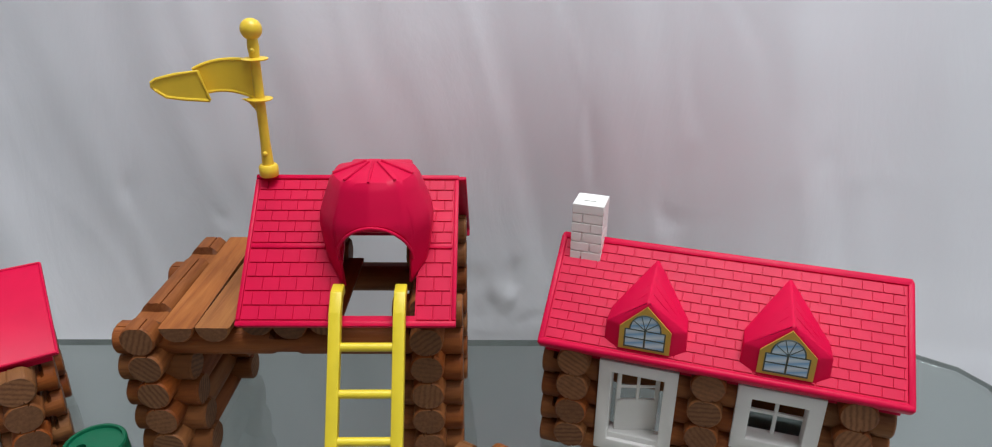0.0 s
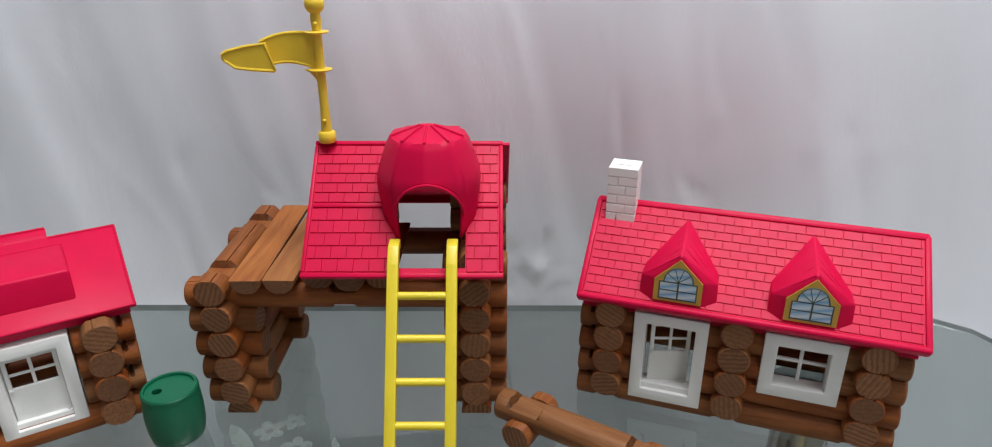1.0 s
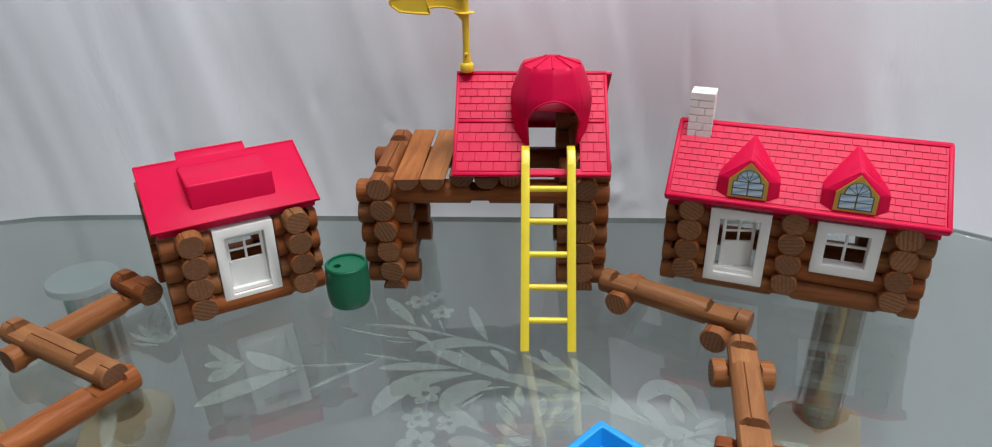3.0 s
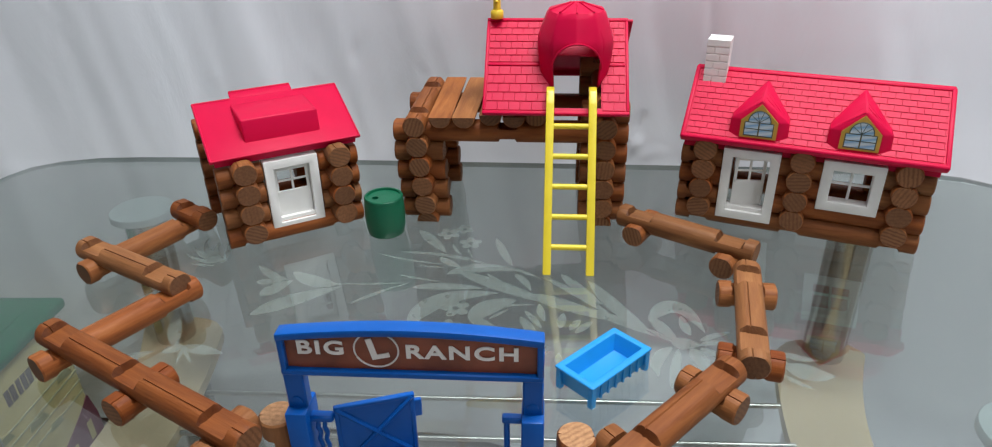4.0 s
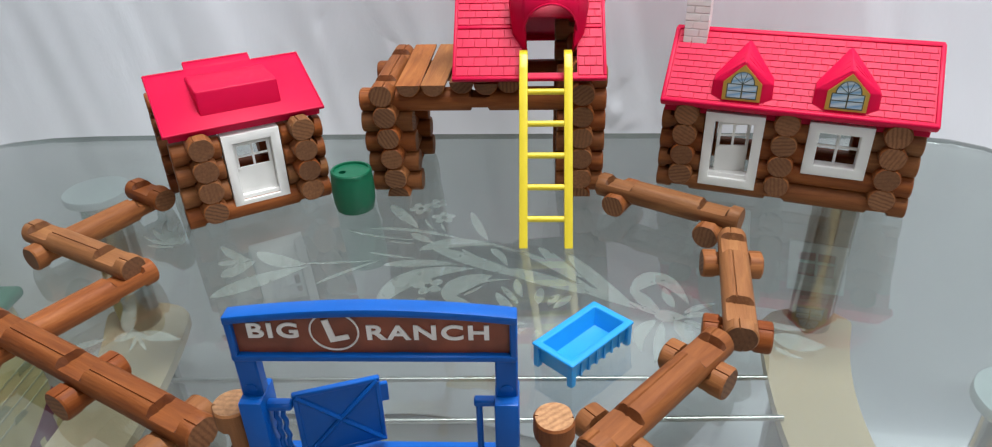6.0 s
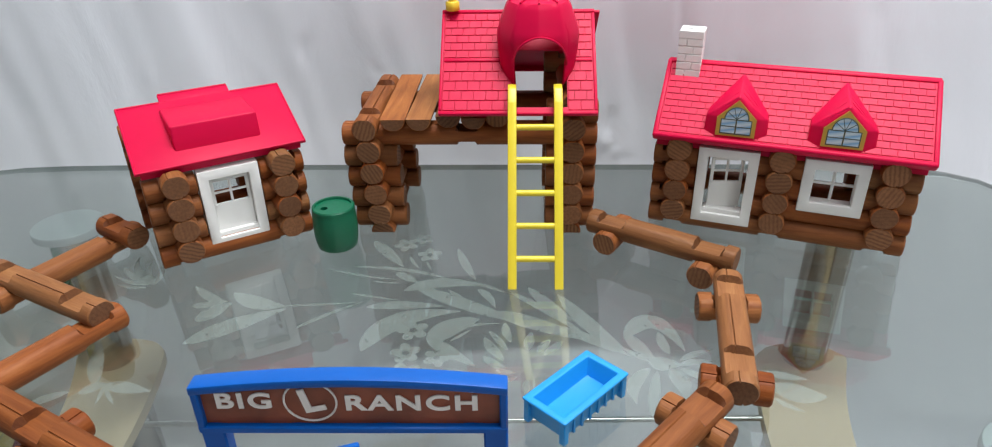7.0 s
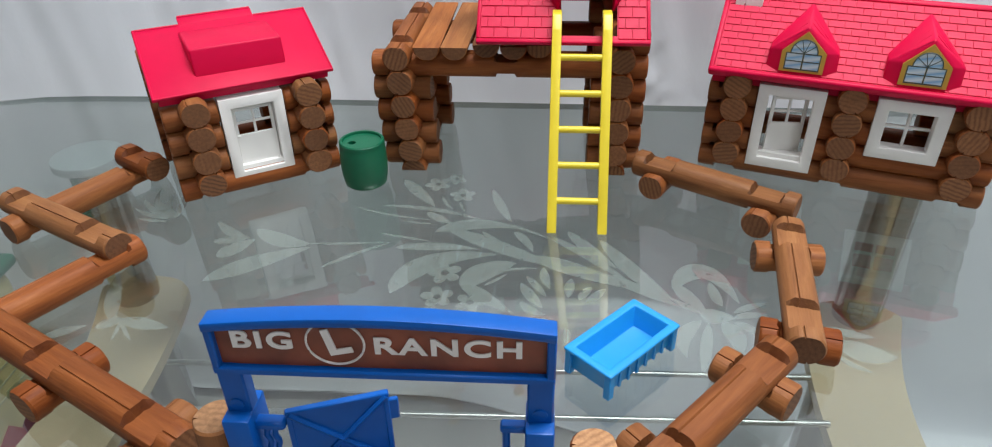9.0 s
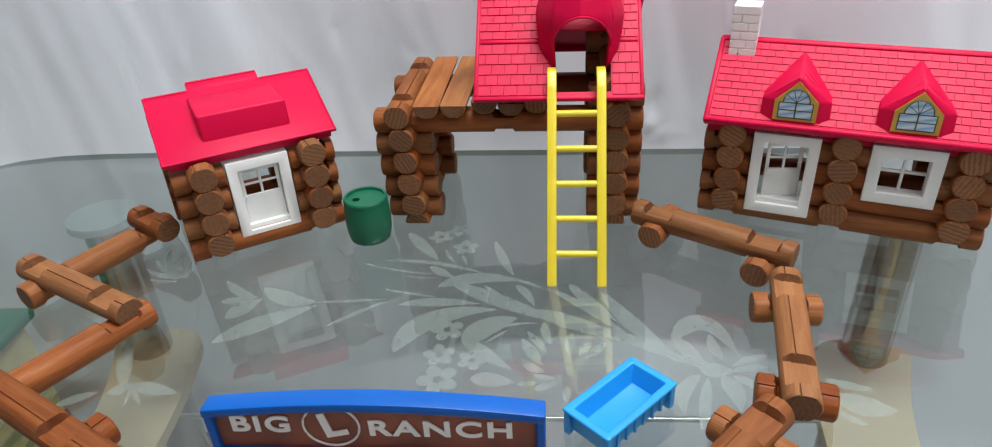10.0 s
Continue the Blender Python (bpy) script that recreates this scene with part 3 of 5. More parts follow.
leaf(0.045, 0.237, 0.027, 0.223, 0.032, 0.203, 0.0093)
leaf(0.049, 0.235, 0.043, 0.206, 0.039, 0.192, 0.0073)
leaf(0.057, 0.236, 0.066, 0.228, 0.063, 0.207, 0.0124)
leaf(0.118, 0.237, 0.131, 0.231, 0.144, 0.230, 0.0073)
leaf(0.120, 0.224, 0.134, 0.213, 0.151, 0.214, 0.0174)
leaf(0.118, 0.212, 0.122, 0.204, 0.133, 0.200, 0.0044)
leaf(-0.279, 0.251, -0.255, 0.275, -0.219, 0.296, 0.0175)
leaf(-0.281, 0.278, -0.275, 0.289, -0.263, 0.303, 0.0148)
leaf(-0.293, 0.298, -0.283, 0.298, -0.270, 0.302, 0.0086)
leaf(-0.301, 0.324, -0.279, 0.302, -0.267, 0.304, 0.0084)
leaf(-0.267, 0.316, -0.240, 0.296, -0.221, 0.300, 0.0151)
leaf(-0.249, 0.273, -0.247, 0.277, -0.239, 0.287, 0.0042)
leaf(-0.221, 0.300, -0.195, 0.302, -0.168, 0.306, 0.0031)
leaf(-0.205, 0.272, -0.189, 0.289, -0.163, 0.307, 0.0042)
leaf(-0.340, 0.325, -0.358, 0.326, -0.376, 0.338, 0.0046)
leaf(-0.341, 0.327, -0.362, 0.335, -0.375, 0.352, 0.0058)
leaf(-0.338, 0.328, -0.348, 0.338, -0.362, 0.350, 0.0072)
leaf(-0.340, 0.326, -0.366, 0.345, -0.369, 0.367, 0.0052)
leaf(-0.337, 0.326, -0.352, 0.338, -0.355, 0.361, 0.0060)
leaf(-0.336, 0.325, -0.337, 0.345, -0.347, 0.364, 0.0056)
leaf(-0.340, 0.321, -0.352, 0.320, -0.364, 0.323, 0.0040)
leaf(-0.339, 0.252, -0.325, 0.217, -0.315, 0.206, 0.0100)
leaf(-0.323, 0.199, -0.318, 0.207, -0.309, 0.208, 0.0098)
leaf(-0.311, 0.209, -0.296, 0.205, -0.278, 0.203, 0.0104)
leaf(-0.311, 0.208, -0.304, 0.198, -0.295, 0.190, 0.0027)
leaf(-0.311, 0.208, -0.308, 0.197, -0.307, 0.189, 0.0027)
leaf(-0.351, 0.188, -0.340, 0.195, -0.330, 0.201, 0.0081)
leaf(-0.067, 0.266, -0.059, 0.249, -0.052, 0.241, 0.0079)
leaf(-0.064, 0.274, -0.055, 0.261, -0.050, 0.252, 0.0055)
leaf(-0.053, 0.284, -0.052, 0.270, -0.048, 0.261, 0.0063)
leaf(-0.034, 0.273, -0.036, 0.259, -0.036, 0.253, 0.0070)
leaf(-0.021, 0.265, -0.027, 0.257, -0.029, 0.251, 0.0060)
leaf(-0.012, 0.264, -0.021, 0.253, -0.025, 0.248, 0.0063)
leaf(-0.066, 0.246, -0.058, 0.234, -0.050, 0.235, 0.0069)
leaf(-0.057, 0.232, -0.051, 0.228, -0.044, 0.230, 0.0051)
leaf(-0.056, 0.218, -0.051, 0.221, -0.043, 0.225, 0.0062)
leaf(-0.037, 0.209, -0.036, 0.218, -0.037, 0.223, 0.0050)


def glass_table():
    t = thing("glass_table", TABLE, "clear glass coffee table with etched flowers and steel legs", "table")
    inv = TABLE.inverted()
    top = part("tabletop", slab(bmesh.new(), table_outline(0.545, 0.252), -TOP_T, 0.0, 0.0012), (GLASS, RIM), t, "clear greenish glass top")
    top.visible_shadow = False
    for f in top.data.polygons:
        f.material_index = 1 if abs(f.normal.z) < 0.3 else 0
    for x, y in ((-0.350, 0.129), (0.361, 0.139), (-0.352, -0.140), (0.366, -0.142)):
        leg = part("leg", lathe(bmesh.new(), [(0.0208, SHELF_Z), (0.0208, -0.012)], 40), LEGSTEEL, t, "round steel tube leg", pose(x, y, 0))
        part("glue_pad", lathe(bmesh.new(), [(0.0208, -0.0145), (0.0305, -0.0138), (0.0312, -0.0130), (0.0312, -0.0072), (0.0305, -0.0063)], 40), PADSTEEL, leg, "polished steel disc glued under the glass")
        part("foot", lathe(bmesh.new(), [(0.0208, -0.43 - 0.010), (0.0208, SHELF_Z - 0.012)], 32), LEGSTEEL, leg, "steel tube below the shelf")
    # under-shelf: two waisted side boards and a front board
    for side in (-1, 1):
        shift = 0.0058
        outer, inner = [], []
        for k in range(33):
            y = 0.136 - 0.362 * k / 32
            bow = min(1.0, abs(y + 0.045) / 0.185) ** 2
            middle, half = 0.318 + 0.036 * bow, 0.0355 + 0.0115 * bow
            outer.append((side * (middle + half) + shift, y))
            inner.append((side * (middle - half) + shift, y))
        # round ends under the legs
        back = [(side * (0.354 + 0.047 * math.cos(math.pi * (1 - k / 16))) + shift, 0.136 + 0.026 * math.sin(math.pi * k / 16)) for k in range(1, 16)]
        fore = [(side * (0.354 + 0.047 * math.cos(math.pi * k / 16)) + shift, -0.226 - 0.050 * math.sin(math.pi * k / 16)) for k in range(1, 16)]
        pts = outer + fore + inner[::-1] + back
        part("side_board", slab(bmesh.new(), pts if side < 0 else pts[::-1], SHELF_Z - 0.012, SHELF_Z, 0.003), BEIGE, t, "beige lacquered waisted side board")
    part("front_board", box(bmesh.new(), -0.264, 0.286, -0.205, -0.092, SHELF_Z - 0.012, SHELF_Z - 0.001, 0.003), BEIGE, t, "beige lacquered front board")
    for y0, y1 in ((0.033, 0.049), (-0.022, -0.002), (-0.074, -0.053)):
        part("rod", tube(bmesh.new(), [(-0.270, y0, SHELF_Z + 0.003), (0.292, y1, SHELF_Z + 0.003)], 0.0026), STEEL, t, "thin polished steel rod")
    z = -TOP_T - 0.0006
    for start, middle, tip, width in etching:
        bm = bmesh.new()
        pts = [inv @ Vector((p.x, p.y, 0)) for p in (start, middle, tip)]
        blade(bm, *[(p.x, p.y) for p in pts], width, z)
        part("etched_leaf", bm, FROST, t)
    for x, y, r in ((-0.119, 0.273, 0.0122), (-0.120, 0.247, 0.0112), (-0.098, 0.243, 0.0100), (-0.117, 0.224, 0.0140), (-0.144, 0.394, 0.0110), (-0.121, 0.378, 0.0110), (-0.130, 0.404, 0.0090)):
        bm = bmesh.new()
        p = inv @ Vector((x, y, 0))
        blossom(bm, p.x, p.y, r, z, x * 90)
        part("etched_flower", bm, FROST, t)
    return t


# ---------------------------------------------------------------- shared pieces of the toy houses
def tile_mesh():
    """One moulded shingle, unit size, thicker at its lower edge."""
    bm = bmesh.new()
    v = [bm.verts.new(c) for c in ((0, 0, 0), (1, 0, 0), (1, 1, 0), (0, 1, 0),
                                   (0.022, 0.03, 1), (0.978, 0.03, 1), (0.978, 0.975, 0.80), (0.022, 0.975, 0.80))]
    for f in ((4, 5, 6, 7), (0, 1, 5, 4), (1, 2, 6, 5), (2, 3, 7, 6), (3, 0, 4, 7), (3, 2, 1, 0)):
        bm.faces.new([v[i] for i in f])
    return to_mesh("shingle", bm, RED, 0)


TILE = tile_mesh()


def shingles(parent, x0, x1, s0, s1, rows, width, lift, thick=0.0008, gap=0.00035):
    """Courses of shingles on the parent's xy plane, from x0 to x1 and from s0 up to s1."""
    h = (s1 - s0) / rows
    for r in range(rows):
        x = x0 - (0.5 * width if (r % 2) else 0.0)
        while x < x1 - 1e-4:
            a, b = max(x, x0), min(x + width, x1)
            x += width
            if b - a < 0.0012:
                continue
            part("shingle", TILE, None, parent, "", Matrix.Translation((a + 0.0002, s0 + r * h + 0.0002, lift)) @ Matrix.Diagonal((b - a - gap, h - 0.0006, thick, 1)))


def slope_frame(x, y, z, run, rise):
    """The frame of a roof slope: x along the eave, y up the slope, z out of it."""
    return Matrix.Translation((x, y, z)) @ Matrix.Rotation(math.atan2(rise, run), 4, "X")


def window_bars(bm, x0, x1, z0, z1, y0, y1, t, cols=2, rows=2):
    """A glazing cross inside an opening."""
    for i in range(1, cols):
        x = x0 + (x1 - x0) * i / cols
        box(bm, x - t / 2, x + t / 2, y0, y1, z0, z1, 0.0003)
    for j in range(1, rows):
        z = z0 + (z1 - z0) * j / rows
        box(bm, x0, x1, y0 + 0.0002, y1 - 0.0002, z - t / 2, z + t / 2, 0.0003)


def frame_ring(x0, x1, z0, z1, y0, y1, t, bevel=0.0006):
    """A moulded rectangular frame, one piece."""
    bm = bmesh.new()
    loops = []
    for y in (y0, y1):
        for d in (0.0, t):
            loops.append([bm.verts.new((x, y, z)) for x, z in ((x0 + d, z0 + d), (x1 - d, z0 + d), (x1 - d, z1 - d), (x0 + d, z1 - d))])
    fo, fi, bo, bi = loops
    for k in range(4):
        n = (k + 1) % 4
        for quad in ((fo[k], fo[n], fi[n], fi[k]), (bo[n], bo[k], bi[k], bi[n]), (fo[n], fo[k], bo[k], bo[n]), (fi[k], fi[n], bi[n], bi[k])):
            bm.faces.new(quad)
    bmesh.ops.recalc_face_normals(bm, faces=bm.faces)
    sharp = [e for e in bm.edges if e.calc_face_angle(0) > 0.5]
    bmesh.ops.bevel(bm, geom=sharp, offset=bevel, segments=2, profile=0.5, affect="EDGES")
    return bm


def toy_door(parent, x0, x1, z0, z1, y, swing, gap=0.0):
    """White door frame with a half-glazed leaf set back in it; the leaf hinges at its left edge."""
    t, sill = 0.0080, 0.0120
    bm = frame_ring(x0, x1, z0, z1, y, y + 0.014, t)
    box(bm, x0 + 0.002, x1 - 0.002, y + 0.0030, y + 0.0138, z0 + 0.001, z0 + sill, 0.0006)
    frame_ob = part("door_frame", bm, WHITE, parent, "white plastic door frame")
    w, h = x1 - x0 - 2 * t - 0.001 - gap * 1.3, z1 - z0 - t - sill - 0.001
    leaf = bmesh.new()
    b = 0.0026
    mid = h * 0.54
    box(leaf, 0, w, 0, 0.0022, 0, mid, 0.0004)
    box(leaf, 0, b, 0.0001, 0.0021, mid - 0.001, h, 0.0003)
    box(leaf, w - b, w, 0.0001, 0.0021, mid - 0.001, h, 0.0003)
    box(leaf, b - 0.0005, w - b + 0.0005, 0.0003, 0.0019, h - b, h - 0.0002, 0.0003)
    m = Matrix.Translation((x0 + t + 0.0005 + gap, y + 0.0062, z0 + sill - 0.0015)) @ Matrix.Rotation(radians(swing), 4, "Z")
    leaf_ob = part("door_leaf", leaf, WHITE, parent, "white half-glazed door leaf", m)
    bars = bmesh.new()
    window_bars(bars, b - 0.0003, w - b + 0.0003, mid - 0.0003, h - b + 0.0003, 0.0004, 0.0018, 0.0020)
    part("muntin", bars, WHITE, leaf_ob)
    for x, z in ((0.0018, mid * 0.98), (w - 0.0016, 0.0016)):
        knob = lathe(bmesh.new(), [(0.0005, -0.002), (0.0012, -0.0016), (0.0013, -0.0006), (0.0006, 0.0)], 12)
        part("door_knob", knob, WHITE, leaf_ob, "", pose(x, 0, z, -90, 0, 0))
    return frame_ob


def toy_window(parent, x0, x1, z0, z1, y):
    t = 0.0086
    ob = part("window_frame", frame_ring(x0, x1, z0, z1, y, y + 0.013, t), WHITE, parent, "white plastic window frame")
    bars = bmesh.new()
    window_bars(bars, x0 + t - 0.0003, x1 - t + 0.0003, z0 + t - 0.0003, z1 - t + 0.0003, y + 0.0095, y + 0.0120, 0.0022)
    part("muntin", bars, WHITE, ob)
    return ob


# ---------------------------------------------------------------- ranch house
def ranch_house():
    root = thing("log_house", pose(0.0640, 0.4237, 0, 0, 0, -17.5),
                 "toy log house with red shingled roof and white chimney", "toy house")
    fv, rv, P = 0.0185, 0.0985, 0.0185
    us = (0.023, 0.104, 0.185)
    x0, x1 = 0.002, 0.206
    for u in us:
        for k in range(4):
            log(root, (u, 0.0020), (u, rv + STUB), (k + 1) * P, notches=span_notches(rv + STUB - 0.002))
    log(root, (x0, fv), (x1, fv), P / 2)
    log(root, (us[1] - STUB, fv), (x1, fv), 1.5 * P)
    log(root, (x0, fv), (x0 + 0.0365, fv), 1.5 * P, notches=[0.0025])
    for k in (2, 3):
        log(root, (x0, fv), (x0 + 0.0365, fv), (k + 0.5) * P, notches=[0.0025])
        log(root, (us[1] - 0.018, fv), (us[1] + 0.018, fv), (k + 0.5) * P, notches=[0.0])
        log(root, (us[2] - 0.017, fv), (x1, fv), (k + 0.5) * P, notches=[-0.001])
    log(root, (x0, rv), (x1, rv), 0.5 * P)
    for k in (1, 2, 3):
        log(root, (x0, rv), (x0 + 2 * STUB, rv), (k + 0.5) * P)
        log(root, (x1 - 2 * STUB, rv), (x1, rv), (k + 0.5) * P)
    toy_door(root, 0.0388, 0.0868, 0.0095, 0.0772, 0.0068, 17, 0.0030)
    toy_window(root, 0.1208, 0.1690, 0.0315, 0.0775, 0.0072)
    # roof
    L, run, rise = 0.2104, 0.0612, 0.0490
    sl = math.hypot(run, rise)
    roof = None
    for back in (0, 1):
        m = slope_frame(0, 0, 0.0859, run, rise) if not back else Matrix.Translation((L, 2 * run, 0)) @ Matrix.Rotation(math.pi, 4, "Z") @ slope_frame(0, 0, 0.0859, run, rise)
        bm = bmesh.new()
        box(bm, 0, L, 0, sl - 0.0015, -0.0030, -0.0008, 0.0006)
        box(bm, 0.0, L, -0.0006, 0.0042, -0.0072, 0.0006, 0.0020, 3)
        for a in (0.0, L - 0.0040):
            box(bm, a, a + 0.0040, 0.0008, sl - 0.001, -0.0045, 0.0005, 0.0014, 2)
        box(bm, 0.001, L - 0.001, sl - 0.0042, sl + 0.0006, -0.0030, 0.0005, 0.0012, 2)
        slope = part("roof", bm, RED, root, "glossy red plastic shingled roof slope", m)
        roof = roof or slope
    shingles(roof, 0.0046, L - 0.0046, 0.0046, sl - 0.0046, 11, 0.0111, -0.0009)
    part("eave_lip", box(bmesh.new(), 0.003, L - 0.003, 0.0125, 0.0140, 0.0728, 0.0875, 0.0004), RED, root)
    for c in (0.0645, 0.1432):
        dormer(root, c, run, rise)
    chimney(root)
    return root


def dormer(root, c, run, rise):
    """Gabled dormer: red hood with a printed arched window in an ochre frame."""
    ze, za, w, y0 = 0.1040, 0.1240, 0.0246, 0.0045
    back = lambda z: (z - 0.0859) / rise * run + 0.002
    bm = bmesh.new()
    roof_z = lambda y: 0.0859 + rise / run * y
    lip = [(-0.0158, 0.0888, y0), (-0.0158, 0.1060, y0), (0, 0.1222, y0), (0.0158, 0.1060, y0), (0.0158, 0.0888, y0)]
    edge = [(-w, roof_z(0.0085) - 0.001, 0.0085), (-w * 0.97, 0.1050, 0.0090), (0, za, y0 + 0.0012), (w * 0.97, 0.1050, 0.0090), (w, roof_z(0.0085) - 0.001, 0.0085)]
    f = [bm.verts.new((c + x, y, z)) for x, z, y in lip]
    e = [bm.verts.new((c + x, y, z)) for x, z, y in edge]
    b = [bm.verts.new((c + x * 0.98, max(back(z), y + 0.002) if i != 2 else 0.053, z if i != 2 else 0.1285)) for i, (x, z, y) in enumerate(edge)]
    bm.faces.new(f[::-1])
    for p, q in ((f, e), (e, b)):
        for i in range(4):
            bm.faces.new((p[i], p[i + 1], q[i + 1], q[i]))
    bmesh.ops.recalc_face_normals(bm, faces=bm.faces)
    sharp = [e for e in bm.edges if len(e.link_faces) == 2]
    bmesh.ops.bevel(bm, geom=sharp, offset=0.0012, segments=3, profile=0.5, affect="EDGES")
    hood = part("dormer", bm, RED, root, "red plastic gabled dormer")
    # faint ridges down both slopes of the hood
    for side in (-1, 1):
        for k in range(1, 4):
            t = k / 4
            a = Vector((c, y0 + 0.001 + 0.040 * t, za + 0.0035 * t * 0.9 + 0.0002))
            e = Vector((c + side * w * 0.93, y0 + 0.001 + 0.0155 * t, ze + 0.0006))
            p = a.lerp(e, 0.08)
            q = a.lerp(e, 0.96)
            part("ridge_line", tube(bmesh.new(), [p, q], 0.00035, 6), RED, hood)
    # printed window: ochre board, panes, dark lines
    g = bmesh.new()
    hw = 0.0150
    prism(g, [(c - hw, 0.0905), (c - hw, 0.1055), (c, 0.1205), (c + hw, 0.1055), (c + hw, 0.0905)], y0 - 0.0009, y0 + 0.0002)
    part("window_board", g, GOLD, hood, "ochre printed gable window")
    panes = bmesh.new()
    y1 = y0 - 0.0011
    for sx in (-1, 1):
        for z0, z1 in ((0.0932, 0.0982), (0.0990, 0.1040)):
            a, e = sorted((c + sx * 0.0006, c + sx * 0.0112))
            box(panes, a, e, y1, y0, z0, z1)
    fan = [(c - 0.0088, 0.1048)] + [(c - 0.0088 * math.cos(math.pi * i / 12), 0.1048 + 0.0096 * math.sin(math.pi * i / 12)) for i in range(1, 12)] + [(c + 0.0088, 0.1048)]
    prism(panes, fan, y1, y0)
    part("pane", panes, PANE, hood, "pale blue printed panes")
    lines = bmesh.new()
    y2 = y0 - 0.0012
    box(lines, c - 0.0120, c + 0.0120, y2, y0, 0.0922, 0.0930)
    box(lines, c - 0.0120, c - 0.0113, y2, y0, 0.0930, 0.1046)
    box(lines, c + 0.0113, c + 0.0120, y2, y0, 0.0930, 0.1046)
    box(lines, c - 0.0112, c + 0.0112, y2, y0, 0.0983, 0.0989)
    box(lines, c - 0.0112, c + 0.0112, y2, y0, 0.1041, 0.1047)
    box(lines, c - 0.0004, c + 0.0004, y2, y0, 0.0930, 0.1041)
    for a in (36, 72, 108, 144):
        tube(lines, [(c, y2 + 0.0002, 0.1048), (c + 0.0088 * math.cos(radians(a)), y2 + 0.0002, 0.1048 + 0.0096 * math.sin(radians(a)))], 0.00032, 5)
    arc = [(c - 0.0090 * math.cos(math.pi * i / 16), y2 + 0.0002, 0.1048 + 0.0099 * math.sin(math.pi * i / 16)) for i in range(17)]
    tube(lines, arc, 0.00045, 5)
    part("printed_line", lines, DARKLINE, hood)


def chimney(root):
    """Square white stack: five courses of raised bricks under a flat cap."""
    x0, x1, y0, y1, zt = 0.0088, 0.0278, 0.0480, 0.0675, 0.1615
    ob = part("chimney", box(bmesh.new(), x0 + 0.0006, x1 - 0.0006, y0 + 0.0006, y1 - 0.0006, 0.118, zt - 0.0008, 0.0003), WHITE, root, "white plastic brick chimney")
    courses, h = 6, 0.0066
    lx, ly = x1 - x0, y1 - y0

    def slip(name, face, p, q, za, zb, proud):
        """A thin block on one face of the stack, from p to q along it."""
        if face in (0, 2):
            y = y0 if face == 0 else y1
            b = (x0 + p, x0 + q, y - proud, y + 0.0010) if face == 0 else (x0 + p, x0 + q, y - 0.0010, y + proud)
        else:
            x = x0 if face == 1 else x1
            b = (x - proud, x + 0.0010, y0 + p, y0 + q) if face == 1 else (x - 0.0010, x + proud, y0 + p, y0 + q)
        part(name, box(bmesh.new(), *b, za, zb, 0.0002), WHITE, ob)

    for k in range(courses):
        z = zt - 0.0062 - (k + 1) * h
        cut = (0.34, 0.62)[k % 2]
        for face in range(4):
            side = lx if face in (0, 2) else ly
            for p, q in ((-0.0004, side * cut - 0.0004), (side * cut + 0.0004, side + 0.0004)):
                slip("brick", face, p, q, z + 0.0004, z + h - 0.0004, 0.0005)
    part("cap", box(bmesh.new(), x0 - 0.0006, x1 + 0.0006, y0 - 0.0006, y1 + 0.0004, zt - 0.0064, zt, 0.0004), WHITE, ob)
    part("flue", box(bmesh.new(), x0 + 0.0055, x1 - 0.0055, y0 + 0.006, y1 - 0.006, zt - 0.001, zt + 0.0009, 0.0002), WHITE, ob)


